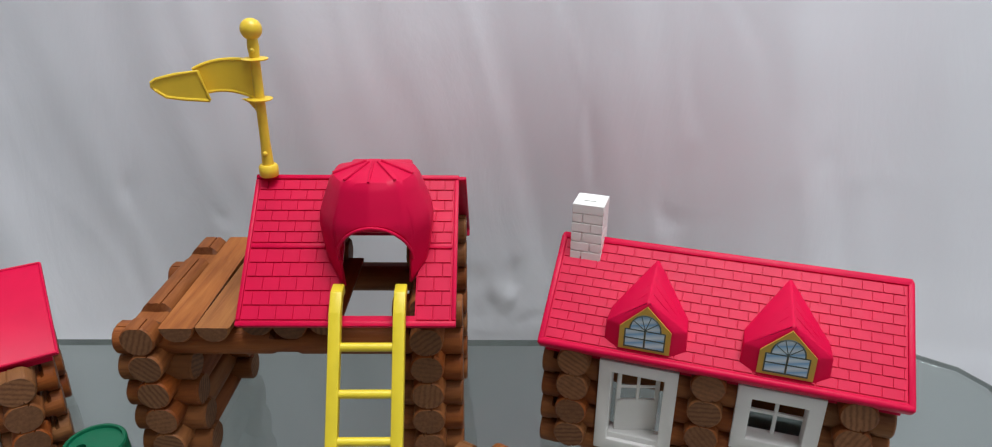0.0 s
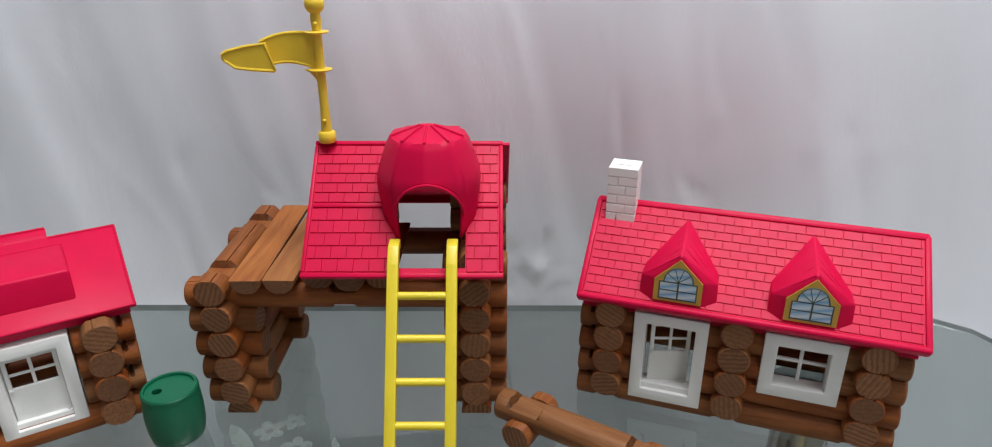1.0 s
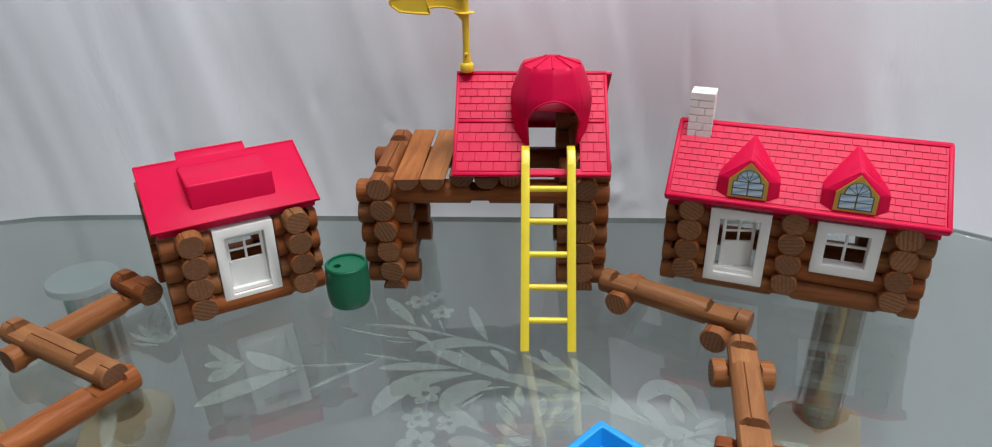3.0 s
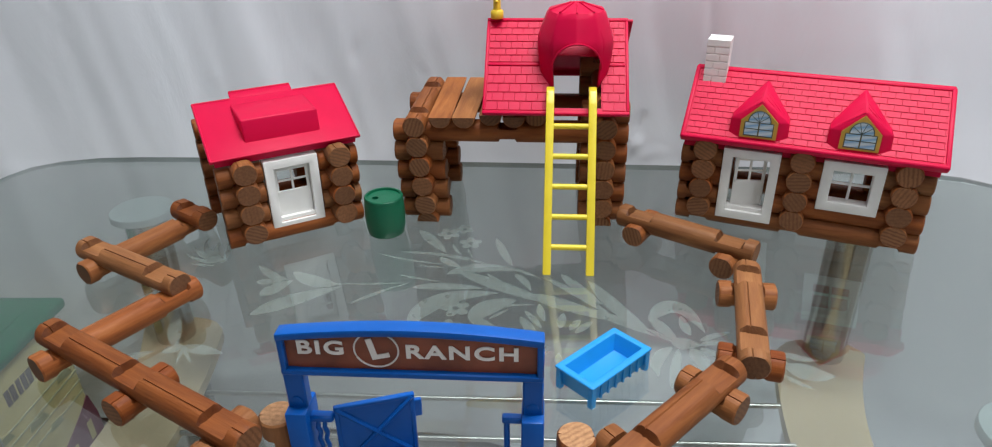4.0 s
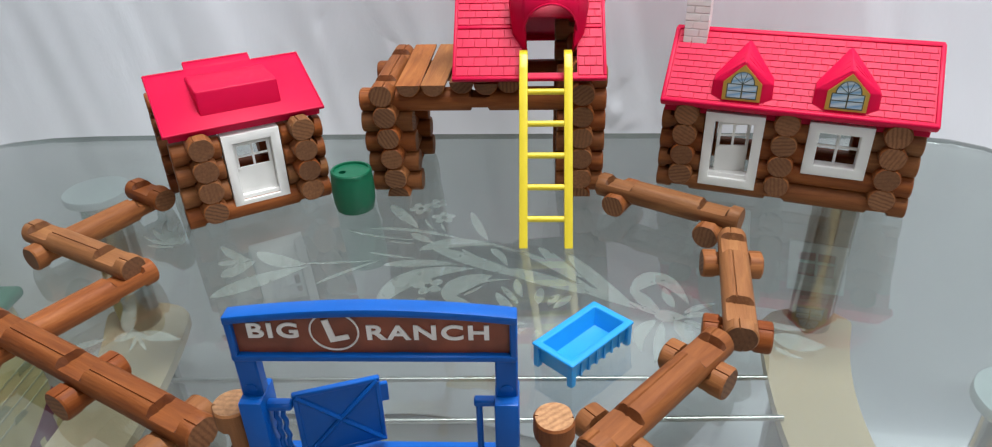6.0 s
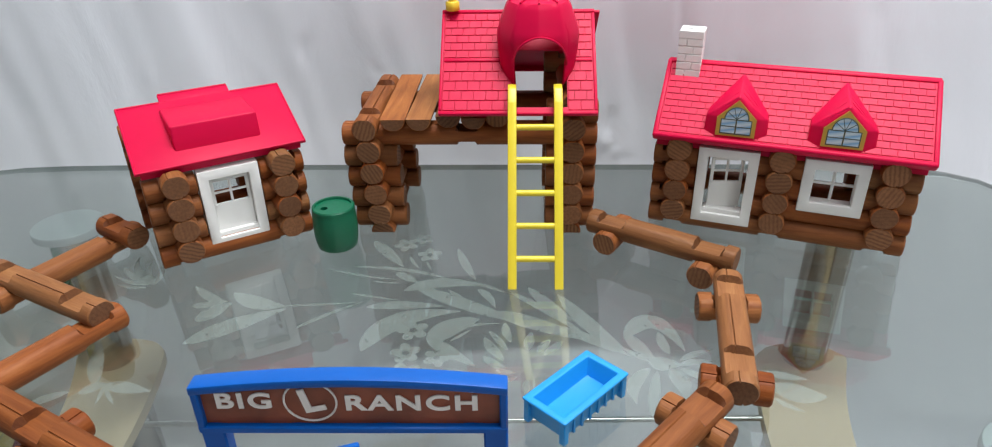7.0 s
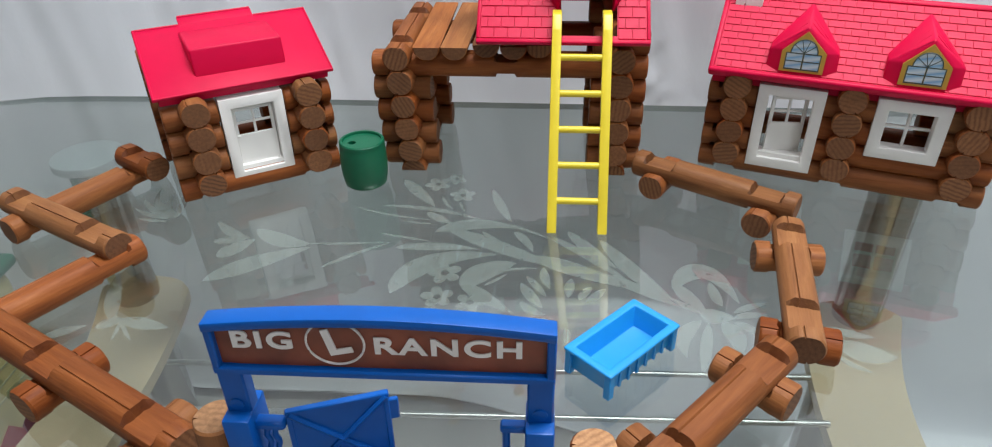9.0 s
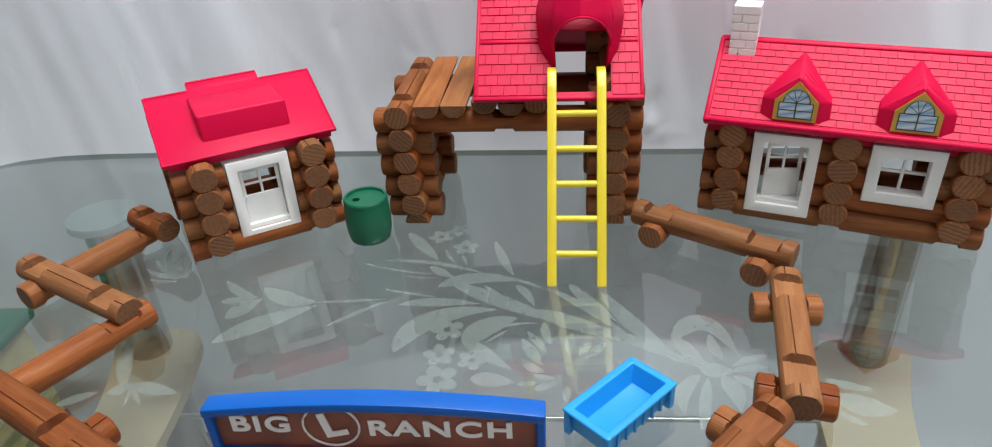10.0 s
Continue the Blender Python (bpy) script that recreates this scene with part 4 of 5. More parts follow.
# ---------------------------------------------------------------- small cabin
def small_cabin():
    root = thing("log_cabin", pose(-0.3290, 0.3325, 0, 0, 0, 33.8),
                 "small toy log cabin with smooth red roof, white door", "toy house")
    fv, rv = 0.0105, 0.0915
    ul, ur = 0.0215, 0.1030
    for u in (ul, ur):
        for k in range(4):
            log(root, (u + 0.001, fv - STUB - 0.002), (u + 0.001, rv + STUB - 0.002), (k + 1) * 0.0188 - 0.0005)
    log(root, (ul - STUB, fv), (ur + STUB, fv), P / 2)
    for k in (1, 2, 3):
        log(root, (ul - STUB, fv), (ul + 0.0175, fv), (k + 0.5) * P, notches=[0.0018])
        log(root, (ur - 0.0150, fv), (ur + STUB, fv), (k + 0.5) * P, notches=[-0.003])
    log(root, (ul - STUB - 0.004, rv), (ur + STUB, rv), 0.5 * P, notches=[-0.0385, 0.0425])
    for k in (1, 2, 3):
        log(root, (ul - STUB - 0.004, rv), (ul + STUB, rv), (k + 0.5) * P, notches=[0.002])
        log(root, (ur - STUB, rv), (ur + STUB, rv), (k + 0.5) * P)
    log(root, (ul - STUB - 0.004, rv), (ul + STUB, rv), 4.5 * P, notches=[])
    log(root, (ur - STUB, rv), (ur + STUB, rv), 4.5 * P, notches=[])
    toy_door(root, 0.0399, 0.0871, 0.0092, 0.0772, 0.0010, 0)
    # shed roof with a raised flat-topped box and a flange
    x0, x1, run, rise = -0.0025, 0.1285, 0.0685, 0.0318
    m = slope_frame(0, 0, 0.0863, run, rise)
    sl = math.hypot(run, rise)
    bm = bmesh.new()
    box(bm, x0, x1, 0, sl, -0.0024, 0.0, 0.0008, 2)
    box(bm, 0.0312, 0.0872, sl - 0.002, sl + 0.0092, -0.0022, -0.0001, 0.0008, 2)
    box(bm, x0 + 0.005, x1 - 0.005, 0.007, 0.0095, -0.010, -0.002, 0.0004)
    box(bm, x0 + 0.004, x1 - 0.004, 0.0015, 0.0040, -0.0088, -0.0015, 0.0005)
    roof = part("roof", bm, RED, root, "smooth red plastic shed roof", m)
    bm = bmesh.new()
    z = lambda v: 0.0863 + rise / run * v
    v0, v1, v2 = 0.0146, 0.0180, 0.0605
    pts = [(0.0302, v0, z(v0) - 0.001), (0.0966, v0, z(v0) - 0.001), (0.0966, v1, 0.1126), (0.0302, v1, 0.1126),
           (0.0285, v2, z(v2) - 0.0015), (0.0950, v2, z(v2) - 0.0015), (0.0945, v2 - 0.001, z(v2) + 0.0006), (0.0292, v2 - 0.001, z(v2) + 0.0006)]
    v = [bm.verts.new(p) for p in pts]
    for f in ((0, 1, 2, 3), (3, 2, 6, 7), (1, 5, 6, 2), (4, 0, 3, 7), (5, 4, 7, 6), (0, 4, 5, 1)):
        bm.faces.new([v[i] for i in f])
    bmesh.ops.recalc_face_normals(bm, faces=bm.faces)
    bmesh.ops.bevel(bm, geom=bm.edges[:], offset=0.0018, segments=4, profile=0.5, affect="EDGES")
    for p, q in (((x0 + 0.001, 0.0008), (x1 - 0.001, 0.0008)), ((x0 + 0.001, 0.001), (x0 + 0.001, sl - 0.001)), ((x1 - 0.001, 0.001), (x1 - 0.001, sl - 0.001)),
                 ((x0 + 0.001, sl - 0.001), (0.0310, sl - 0.001)), ((0.0874, sl - 0.001), (x1 - 0.001, sl - 0.001)), ((0.0318, sl + 0.0086), (0.0866, sl + 0.0086))):
        part("roof_rim", tube(bmesh.new(), [(*p, 0.0), (*q, 0.0)], 0.0008, 8), RED, roof)
    part("raised_box", bm, RED, root, "raised red box moulded on the roof")
    for u in (0.010, 0.030, 0.112):
        part("roof_peg", box(bmesh.new(), u, u + 0.0022, 0.0050, 0.0072, 0.0795, 0.0880, 0.0003), WHITE, root)
    return root


# ---------------------------------------------------------------- lookout tower
def tower():
    root = thing("lookout_tower", pose(-0.1703, 0.4005, 0, 0, 0, 1.3),
                 "toy log lookout tower with plank deck and red roof", "toy tower")
    fv, rv = STUB, STUB + SPAN
    ul, um, ur = -0.0018, 0.084, 0.168
    for u in (ul, ur):
        lean = lambda h: 0.0014 * (5 - h) if u == ul else 0.0
        log(root, (u + lean(0.4), 0.004), (u + lean(0.4), rv + STUB - 0.004), 0.0, half=True, notches=[])
        for k in range(1, 6):
            log(root, (u + lean(k), 0), (u + lean(k), rv + STUB + (0.007 if k == 5 else 0.0)), k * P, notches=None if k < 5 else [-0.044, 0.037])
        reach = STUB + (0.003 if u == ul else 0.0)
        for v in (fv, rv):
            for k in range(0, 4):
                log(root, (u - reach + lean(k + 0.5), v), (u + STUB + lean(k + 0.5), v), (k + 0.5) * P)
    for v in (fv, rv):
        log(root, (-0.0235, v), (0.189, v), 4.5 * P, notches=[-0.0828, 0.0018, 0.0853])
    for u in (um, ur):
        for v in (fv, rv) if u == ur else (rv,):
            log(root, (u - STUB, v), (u + (STUB if u == ur else 0.022), v), 5.5 * P, notches=[])
        log(root, (u, 0.004), (u, rv + STUB), 6 * P, notches=[-0.038, 0.040])
        log(root, (u - STUB, rv), (u + STUB, rv), 6.5 * P)
    for i, u in enumerate((0.0212, 0.0438, 0.0662, 0.0866, 0.1064)):
        length = (0.129, 0.128, 0.122, 0.088, 0.086)[i]
        me = log_mesh(length, [], 5 + i, True)
        if i < 2:
            me.materials[0] = TAN
        m = Matrix.Translation((u, (0.0012, 0.0020, 0.0090, 0.0050, 0.0095)[i] + length / 2, 0.1050)) @ Matrix.Rotation(radians(90 + (0.5, -1.0, 0, 0.8, 0)[i]), 4, "Z") @ Matrix.Rotation(math.pi, 4, "X")
        part("plank", me, None, root, "half-round wooden deck plank", m)
    # roof: two slopes, the front one with a hatch below the hood
    x0, x1, run, rise, zf, yf = 0.0606, 0.1862, 0.0700, 0.0653, 0.1137, -0.0085
    part("eave_lip", box(bmesh.new(), x0 + 0.0035, 0.1160, 0.0100, 0.0114, 0.1055, 0.1270, 0.0004), RED, root)
    L, sl = x1 - x0, math.hypot(run, rise)
    h0, h1, s_lo, s_hi = 0.1185 - x0, 0.1625 - x0, 0.0058, 0.058
    front = slope_frame(x0, yf, zf, run, rise)
    bm = bmesh.new()
    gx, gy = (0.0, h0, h1, L), (0.0, s_lo, s_hi, sl)
    lower = [[bm.verts.new((x, y, -0.0030)) for y in gy] for x in gx]
    upper = [[bm.verts.new((x, y, -0.0008)) for y in gy] for x in gx]
    for i in range(3):
        for j in range(3):
            if (i, j) == (1, 1):
                continue
            bm.faces.new((upper[i][j], upper[i + 1][j], upper[i + 1][j + 1], upper[i][j + 1]))
            bm.faces.new((lower[i][j], lower[i][j + 1], lower[i + 1][j + 1], lower[i + 1][j]))
    for (i, j), (k, l) in ([((n, 0), (n + 1, 0)) for n in range(3)] + [((n, 3), (n + 1, 3)) for n in range(3)] + [((0, n), (0, n + 1)) for n in range(3)]
                           + [((3, n), (3, n + 1)) for n in range(3)] + [((1, 1), (2, 1)), ((1, 2), (2, 2)), ((1, 1), (1, 2)), ((2, 1), (2, 2))]):
        bm.faces.new((lower[i][j], lower[k][l], upper[k][l], upper[i][j]))
    rims = [(0, L, -0.0006, 0.0026, -0.0040, 0.0005), (0, L, sl - 0.0026, sl + 0.0004, -0.0030, 0.0005),
            (0.0, 0.0026, 0.0030, sl - 0.0030, -0.0040, 0.0004), (L - 0.0026, L, 0.0030, sl - 0.0030, -0.0040, 0.0004),
            (0.0030, h0 - 0.0004, 0.0470, 0.0502, -0.0010, 0.0004), (h1 + 0.0004, L - 0.0030, 0.0470, 0.0502, -0.0010, 0.0004)]
    roof = part("roof", bm, RED, root, "red plastic shingled roof slope with a hatch", front)
    for rim_box in rims:
        part("roof_rim", box(bmesh.new(), *rim_box, 0.0007, 2), RED, roof)
    for s0, s1, rows in ((0.0030, 0.0466, 5), (0.0506, sl - 0.0030, 6)):
        shingles(roof, 0.0030, h0 - 0.0006, s0, s1, rows, 0.0098, -0.0008, 0.0008, 0.0002)
        shingles(roof, h1 + 0.0006, L - 0.0030, s0, s1, rows, 0.0098, -0.0008)
    back = Matrix.Translation((x1, yf + 2 * run, 0)) @ Matrix.Rotation(math.pi, 4, "Z") @ slope_frame(0, 0, zf, run, rise)
    bm = bmesh.new()
    box(bm, -0.0045, L, 0, sl, -0.0030, -0.0004, 0.0006)
    box(bm, -0.0045, L, -0.0006, 0.0026, -0.0075, 0.0005, 0.0010, 2)
    part("roof", bm, RED, root, "red plastic back roof slope", back)
    # hood over the hatch: facets round a half dome, arched opening in front
    cx, cy = 0.1392, 0.0310
    levels = [(0.112, 0.0258), (0.128, 0.0286), (0.145, 0.0312), (0.158, 0.0330), (0.1655, 0.0336), (0.171, 0.0330), (0.180, 0.0300), (0.190, 0.0262), (0.1938, 0.0236), (0.1995, 0.0030)]

    def radius(z):
        for (za, ra), (zb, rb) in zip(levels, levels[1:]):
            if z <= zb:
                return ra + (rb - ra) * max(0.0, (z - za)) / (zb - za)
        return levels[-1][1]

    def arch(x):
        x = abs(x - (0.1405 - cx))
        hw = 0.0212
        return 0.1475 + 0.0235 * math.sqrt(max(0.0, 1 - (x / hw) ** 2)) if x < hw else 0.112

    bm = bmesh.new()
    cols, rows = 80, 20
    grid = []
    for i in range(cols + 1):
        th = -115 + 230 * i / cols
        facet = (th % 36) - 18
        fac = 1 + 0.55 * (math.cos(radians(18)) / math.cos(radians(facet)) - 1)
        s, c = math.sin(radians(th)), math.cos(radians(th))
        zb = 0.112
        for _ in range(30):
            zb += 0.5 * (zf + (cy - radius(zb) * c - yf) * rise / run - 0.001 - zb)
        zb = max(0.112, min(zb, 0.190))
        if c > 0.2:
            zb = max(zb, arch(radius(0.15) * s))
        col = []
        zs = [zb + (levels[-1][0] - zb) * (j / rows) for j in range(rows + 1)]
        for z in zs:
            r = radius(z) * fac
            col.append(bm.verts.new((cx + r * s, cy - r * c, z)))
        grid.append(col)
    for i in range(cols):
        for j in range(rows):
            bm.faces.new((grid[i][j], grid[i + 1][j], grid[i + 1][j + 1], grid[i][j + 1]))
    bm.faces.new([g[-1] for g in grid])
    hood_me = to_mesh("hood", bm, RED, 28)
    hood = part("hood", hood_me, None, root, "faceted red plastic hood over the hatch")
    mod = hood.modifiers.new("thickness", "SOLIDIFY")
    mod.thickness, mod.offset = 0.0016, -1.0
    rim = []
    for i in range(41):
        a = math.pi * i / 40
        x = 0.1405 - 0.0212 * math.cos(a)
        z = 0.1475 + 0.0235 * math.sin(a)
        s = max(-1, min(1, (x - cx) / radius(z)))
        rim.append((x, cy - radius(z) * math.sqrt(max(0, 1 - s * s)) - 0.0002, z))
    part("arch_rim", tube(bmesh.new(), rim, 0.0009, 8), RED, hood)
    for th in (-72, -36, 0, 36, 72):
        s, c = math.sin(radians(th)), math.cos(radians(th))
        pts = [(cx + (radius(z) + 0.0003) * s, cy - (radius(z) + 0.0003) * c, z + 0.0002) for z in (0.1938, 0.1955, 0.1972, 0.1992)]
        part("rib", tube(bmesh.new(), pts, 0.0008, 6), RED, hood)
    cap = box(bmesh.new(), cx - 0.0185, cx + 0.0190, cy + 0.012, cy + 0.030, 0.172, 0.1905, 0.0020, 2)
    part("hood_back", cap, RED, hood)
    return root


def flag():
    root = thing("flag", pose(-0.1022, 0.4605, 0.1797), "yellow plastic toy flag on a pole, stuck on the roof ridge", "flag")
    bm = lathe(bmesh.new(), [(0.0052, 0.0), (0.0058, 0.0008), (0.0058, 0.0062), (0.0048, 0.0074)], 24)
    part("socket", bm, FLAGYELLOW, root)
    bm = lathe(bmesh.new(), [(0.0036, 0.006), (0.0033, 0.014), (0.0029, 0.022), (0.0029, 0.072), (0.0034, 0.078), (0.0030, 0.083)], 20)
    pole = part("pole", bm, FLAGYELLOW, root)
    ball = bmesh.new()
    bmesh.ops.create_uvsphere(ball, u_segments=24, v_segments=14, radius=0.0062, matrix=Matrix.Translation((0, 0, 0.0880)))
    part("finial", ball, FLAGYELLOW, root, "round ball on the pole's top")
    for z in (0.0478, 0.0712):
        part("collar", lathe(bmesh.new(), [(0.0030, z - 0.0012), (0.0072, z - 0.0004), (0.0076, z + 0.0004), (0.0030, z + 0.0010)], 24), FLAGYELLOW, pole)
    web = [(-0.0105, 0.0480), (-0.0020, 0.0480), (-0.0020, 0.0385), (-0.0036, 0.0420), (-0.0064, 0.0456)]
    part("bracket", prism(bmesh.new(), web, -0.0007, 0.0007), FLAGYELLOW, pole, "small flared web under the lower collar")
    for z in (0.0150, 0.0765):
        bump_bm = bmesh.new()
        bmesh.ops.create_uvsphere(bump_bm, u_segments=12, v_segments=8, radius=0.0016, matrix=Matrix.Translation((0, -0.0030, z)))
        part("stud", bump_bm, FLAGYELLOW, pole)
    # pennant: a bent plate at the pole, and a second, folded back, with a raised rim
    n = 16
    top, bot = [], []
    for i in range(n + 1):
        k = i / n
        x = -0.002 - 0.036 * k
        y = 0.0040 * math.sin(k * 2.6)
        top.append((x, y, 0.0706 - 0.0062 * k ** 3.2))
        bot.append((x, y, 0.0478 + 0.0036 * math.sin(k * 2.9) + 0.0006))
    bm = bmesh.new()
    rows = []
    for dy in (0.0006, -0.0006):
        a = [bm.verts.new((x, y + dy, z)) for x, y, z in top]
        b = [bm.verts.new((x, y + dy, z)) for x, y, z in bot]
        rows.append((a, b))
        for i in range(n):
            bm.faces.new((a[i], a[i + 1], b[i + 1], b[i]))
    (a0, b0), (a1, b1) = rows
    for p, q in ((a0, a1), (b0, b1)):
        for i in range(n):
            bm.faces.new((p[i], p[i + 1], q[i + 1], q[i]))
    bm.faces.new((a0[n], b0[n], b1[n], a1[n]))
    pen = part("pennant", bm, FLAGYELLOW, root, "waving yellow pennant, folded once")
    for line in (top, bot):
        part("pennant_rim", tube(bmesh.new(), line, 0.0011, 8), FLAGYELLOW, pen)
    outline = [(-0.0285, 0.0474), (-0.0330, 0.0645), (-0.0460, 0.0626), (-0.0574, 0.0598), (-0.0602, 0.0580), (-0.0604, 0.0556), (-0.0582, 0.0534), (-0.0530, 0.0496), (-0.0420, 0.0482)]
    tip = part("pennant_tip", prism(bmesh.new(), outline, -0.0016, 0.0004), FLAGYELLOW, root, "folded pointed tip of the pennant")
    part("tip_rim", tube(bmesh.new(), [(x, -0.0012, z) for x, z in outline + outline[:1]], 0.0011, 8), FLAGYELLOW, tip)
    tip.matrix_local = Matrix.Rotation(radians(4), 4, "Z")
    return root


def ladder():
    """Yellow ladder leaning on the eave; its stiles bend over at the top."""
    root = thing("ladder", pose(-0.0312, 0.3205, 0, 0, 0, 1.6), "yellow plastic toy ladder leaning on the tower's red eave", "ladder")
    lean = 0.598
    at = lambda x, z: Vector((x, lean * z, z))
    hw, w, d = 0.0213, 0.0068, 0.0062
    for side in (-1, 1):
        bm = bmesh.new()
        line = [at(0, 0.0), at(0, 0.1225), at(0, 0.1290) + Vector((0, 0.0035, 0.001)), at(0, 0.1305) + Vector((0, 0.010, 0.0))]
        prev = None
        for i, p in enumerate(line):
            dirn = (line[min(i + 1, 3)] - line[max(i - 1, 0)]).normalized()
            nrm = Vector((0, -dirn.z, dirn.y))
            if i == 0:
                nrm = Vector((0, -1, 0))
            ring = [bm.verts.new(p + Vector((side * hw - side * (w / 2) + sx * w / 2, 0, 0)) + nrm * (sn * d / 2)) for sx, sn in ((-1, 1), (1, 1), (1, -1), (-1, -1))]
            if prev:
                for k in range(4):
                    bm.faces.new((prev[k], prev[(k + 1) % 4], ring[(k + 1) % 4], ring[k]))
            else:
                bm.faces.new(ring[::-1])
            prev = ring
        bm.faces.new(prev)
        bmesh.ops.recalc_face_normals(bm, faces=bm.faces)
        bmesh.ops.bevel(bm, geom=bm.edges[:], offset=0.0007, segments=2, profile=0.5, affect="EDGES")
        part("stile", bm, YELLOW, root, "yellow ladder stile")
    for z in (0.0189, 0.0407, 0.0625, 0.0844, 0.1064):
        a, b = at(-hw + w * 0.7, z), at(hw - w * 0.7, z)
        part("rung", tube(bmesh.new(), [a, b], 0.0025, 14), YELLOW, root)
    return root


def barrel():
    root = thing("barrel", pose(-0.2005, 0.3830, 0, 0, 0, 0), "green plastic toy barrel with a small hole in its lid", "barrel")
    prof = [(0.0158, 0.0), (0.0166, 0.0008), (0.0180, 0.008), (0.0185, 0.018), (0.0181, 0.028), (0.0172, 0.0368), (0.0168, 0.0374), (0.0153, 0.0374), (0.0150, 0.0366), (0.0150, 0.0340)]
    part("body", lathe(bmesh.new(), [(0.0020, 0.0)] + prof[:-1] + [(0.0150, 0.0352)], 48, cap=False), GREEN, root)
    part("hoop", lathe(bmesh.new(), [(0.0172, 0.0335), (0.0178, 0.0338), (0.0176, 0.0366), (0.0172, 0.0370)], 48, cap=False), GREEN, root)
    # lid as a ring of faces round the bung hole
    bm = bmesh.new()
    n, hx, hy, hr = 32, -0.0070, -0.0030, 0.0031
    outer = [bm.verts.new((0.0150 * math.cos(2 * math.pi * i / n), 0.0150 * math.sin(2 * math.pi * i / n), 0.0355)) for i in range(n)]
    inner = [bm.verts.new((hx + hr * math.cos(2 * math.pi * i / n), hy + hr * math.sin(2 * math.pi * i / n), 0.0355)) for i in range(n)]
    deep = [bm.verts.new((v.co.x, v.co.y, 0.0325)) for v in inner]
    for i in range(n):
        j = (i + 1) % n
        bm.faces.new((outer[i], outer[j], inner[j], inner[i]))
        bm.faces.new((inner[i], inner[j], deep[j], deep[i]))
    part("lid", bm, GREEN, root, "sunken green lid with a bung hole")
    return root


def trough():
    root = thing("water_trough", pose(-0.0068, 0.1915, 0, 0, 0, 48.2), "bright blue plastic toy water trough, empty, on the glass", "trough")
    L, W, zt = 0.0600, 0.0325, 0.0178
    body = bmesh.new()
    fl = 0.0030
    # walls taper a little towards the floor of the trough
    def ring(l, w, z):
        return [body.verts.new((sx * l / 2, sy * w / 2, z)) for sx, sy in ((-1, -1), (1, -1), (1, 1), (-1, 1))]
    rings = [ring(L - 0.0062, W - 0.0062, fl), ring(L - 0.0050, W - 0.0050, zt - 0.0022), ring(L, W, zt - 0.0022), ring(L, W, zt),
             ring(L - 2 * 0.0048, W - 2 * 0.0048, zt), ring(L - 2 * 0.0062, W - 2 * 0.0062, fl + 0.0012)]
    for a, b in zip(rings, rings[1:]):
        for k in range(4):
            body.faces.new((a[k], a[(k + 1) % 4], b[(k + 1) % 4], b[k]))
    body.faces.new(rings[0][::-1])
    body.faces.new(rings[-1])
    bmesh.ops.recalc_face_normals(body, faces=body.faces)
    bmesh.ops.bevel(body, geom=body.edges[:], offset=0.0008, segments=2, profile=0.5, affect="EDGES")
    part("basin", body, SKYBLUE, root)
    for sx in (-1, 1):
        for sy in (-1, 1):
            part("foot", box(bmesh.new(), sx * (L / 2 - 0.0028) - 0.0021, sx * (L / 2 - 0.0028) + 0.0021, sy * (W / 2 - 0.0027) - 0.0021, sy * (W / 2 - 0.0027) + 0.0021, 0.0, zt - 0.0025, 0.0005), SKYBLUE, root)
    for sy in (-1, 1):
        for k in range(1, 7):
            x = -L / 2 + 0.0040 + k * (L - 0.008) / 7
            y = sy * (W / 2 - 0.0032)
            part("rib", box(bmesh.new(), x - 0.0009, x + 0.0009, y - 0.0014, y + 0.0014, fl - 0.0004, zt - 0.0021, 0.0003), SKYBLUE, root)
    return root


# ---------------------------------------------------------------- gate
def text_mesh(word, wide, high, bold=0.0003):
    """Letters as a thin mesh in x and z, standing on z = 0, centred in x, of the given width and height."""
    cu = bpy.data.curves.new("letters", "FONT")
    cu.body, cu.size, cu.extrude, cu.offset = word, high / 0.72, 0.0003, bold
    cu.space_character = 1.16
    ob = bpy.data.objects.new("letters", cu)
    scene.collection.objects.link(ob)
    me = bpy.data.meshes.new_from_object(ob.evaluated_get(bpy.context.evaluated_depsgraph_get()))
    bpy.data.objects.remove(ob)
    bpy.data.curves.remove(cu)
    co = np.array([v.co for v in me.vertices])
    lo, hi = co.min(0), co.max(0)
    me.transform(Matrix.Rotation(radians(90), 4, "X") @ Matrix.Diagonal((wide / (hi[0] - lo[0]), high / (hi[1] - lo[1]), 1, 1))
                 @ Matrix.Translation((-(lo[0] + hi[0]) / 2, -lo[1], 0)))
    me.materials.clear()
    me.materials.append(SIGNWHITE)
    return me


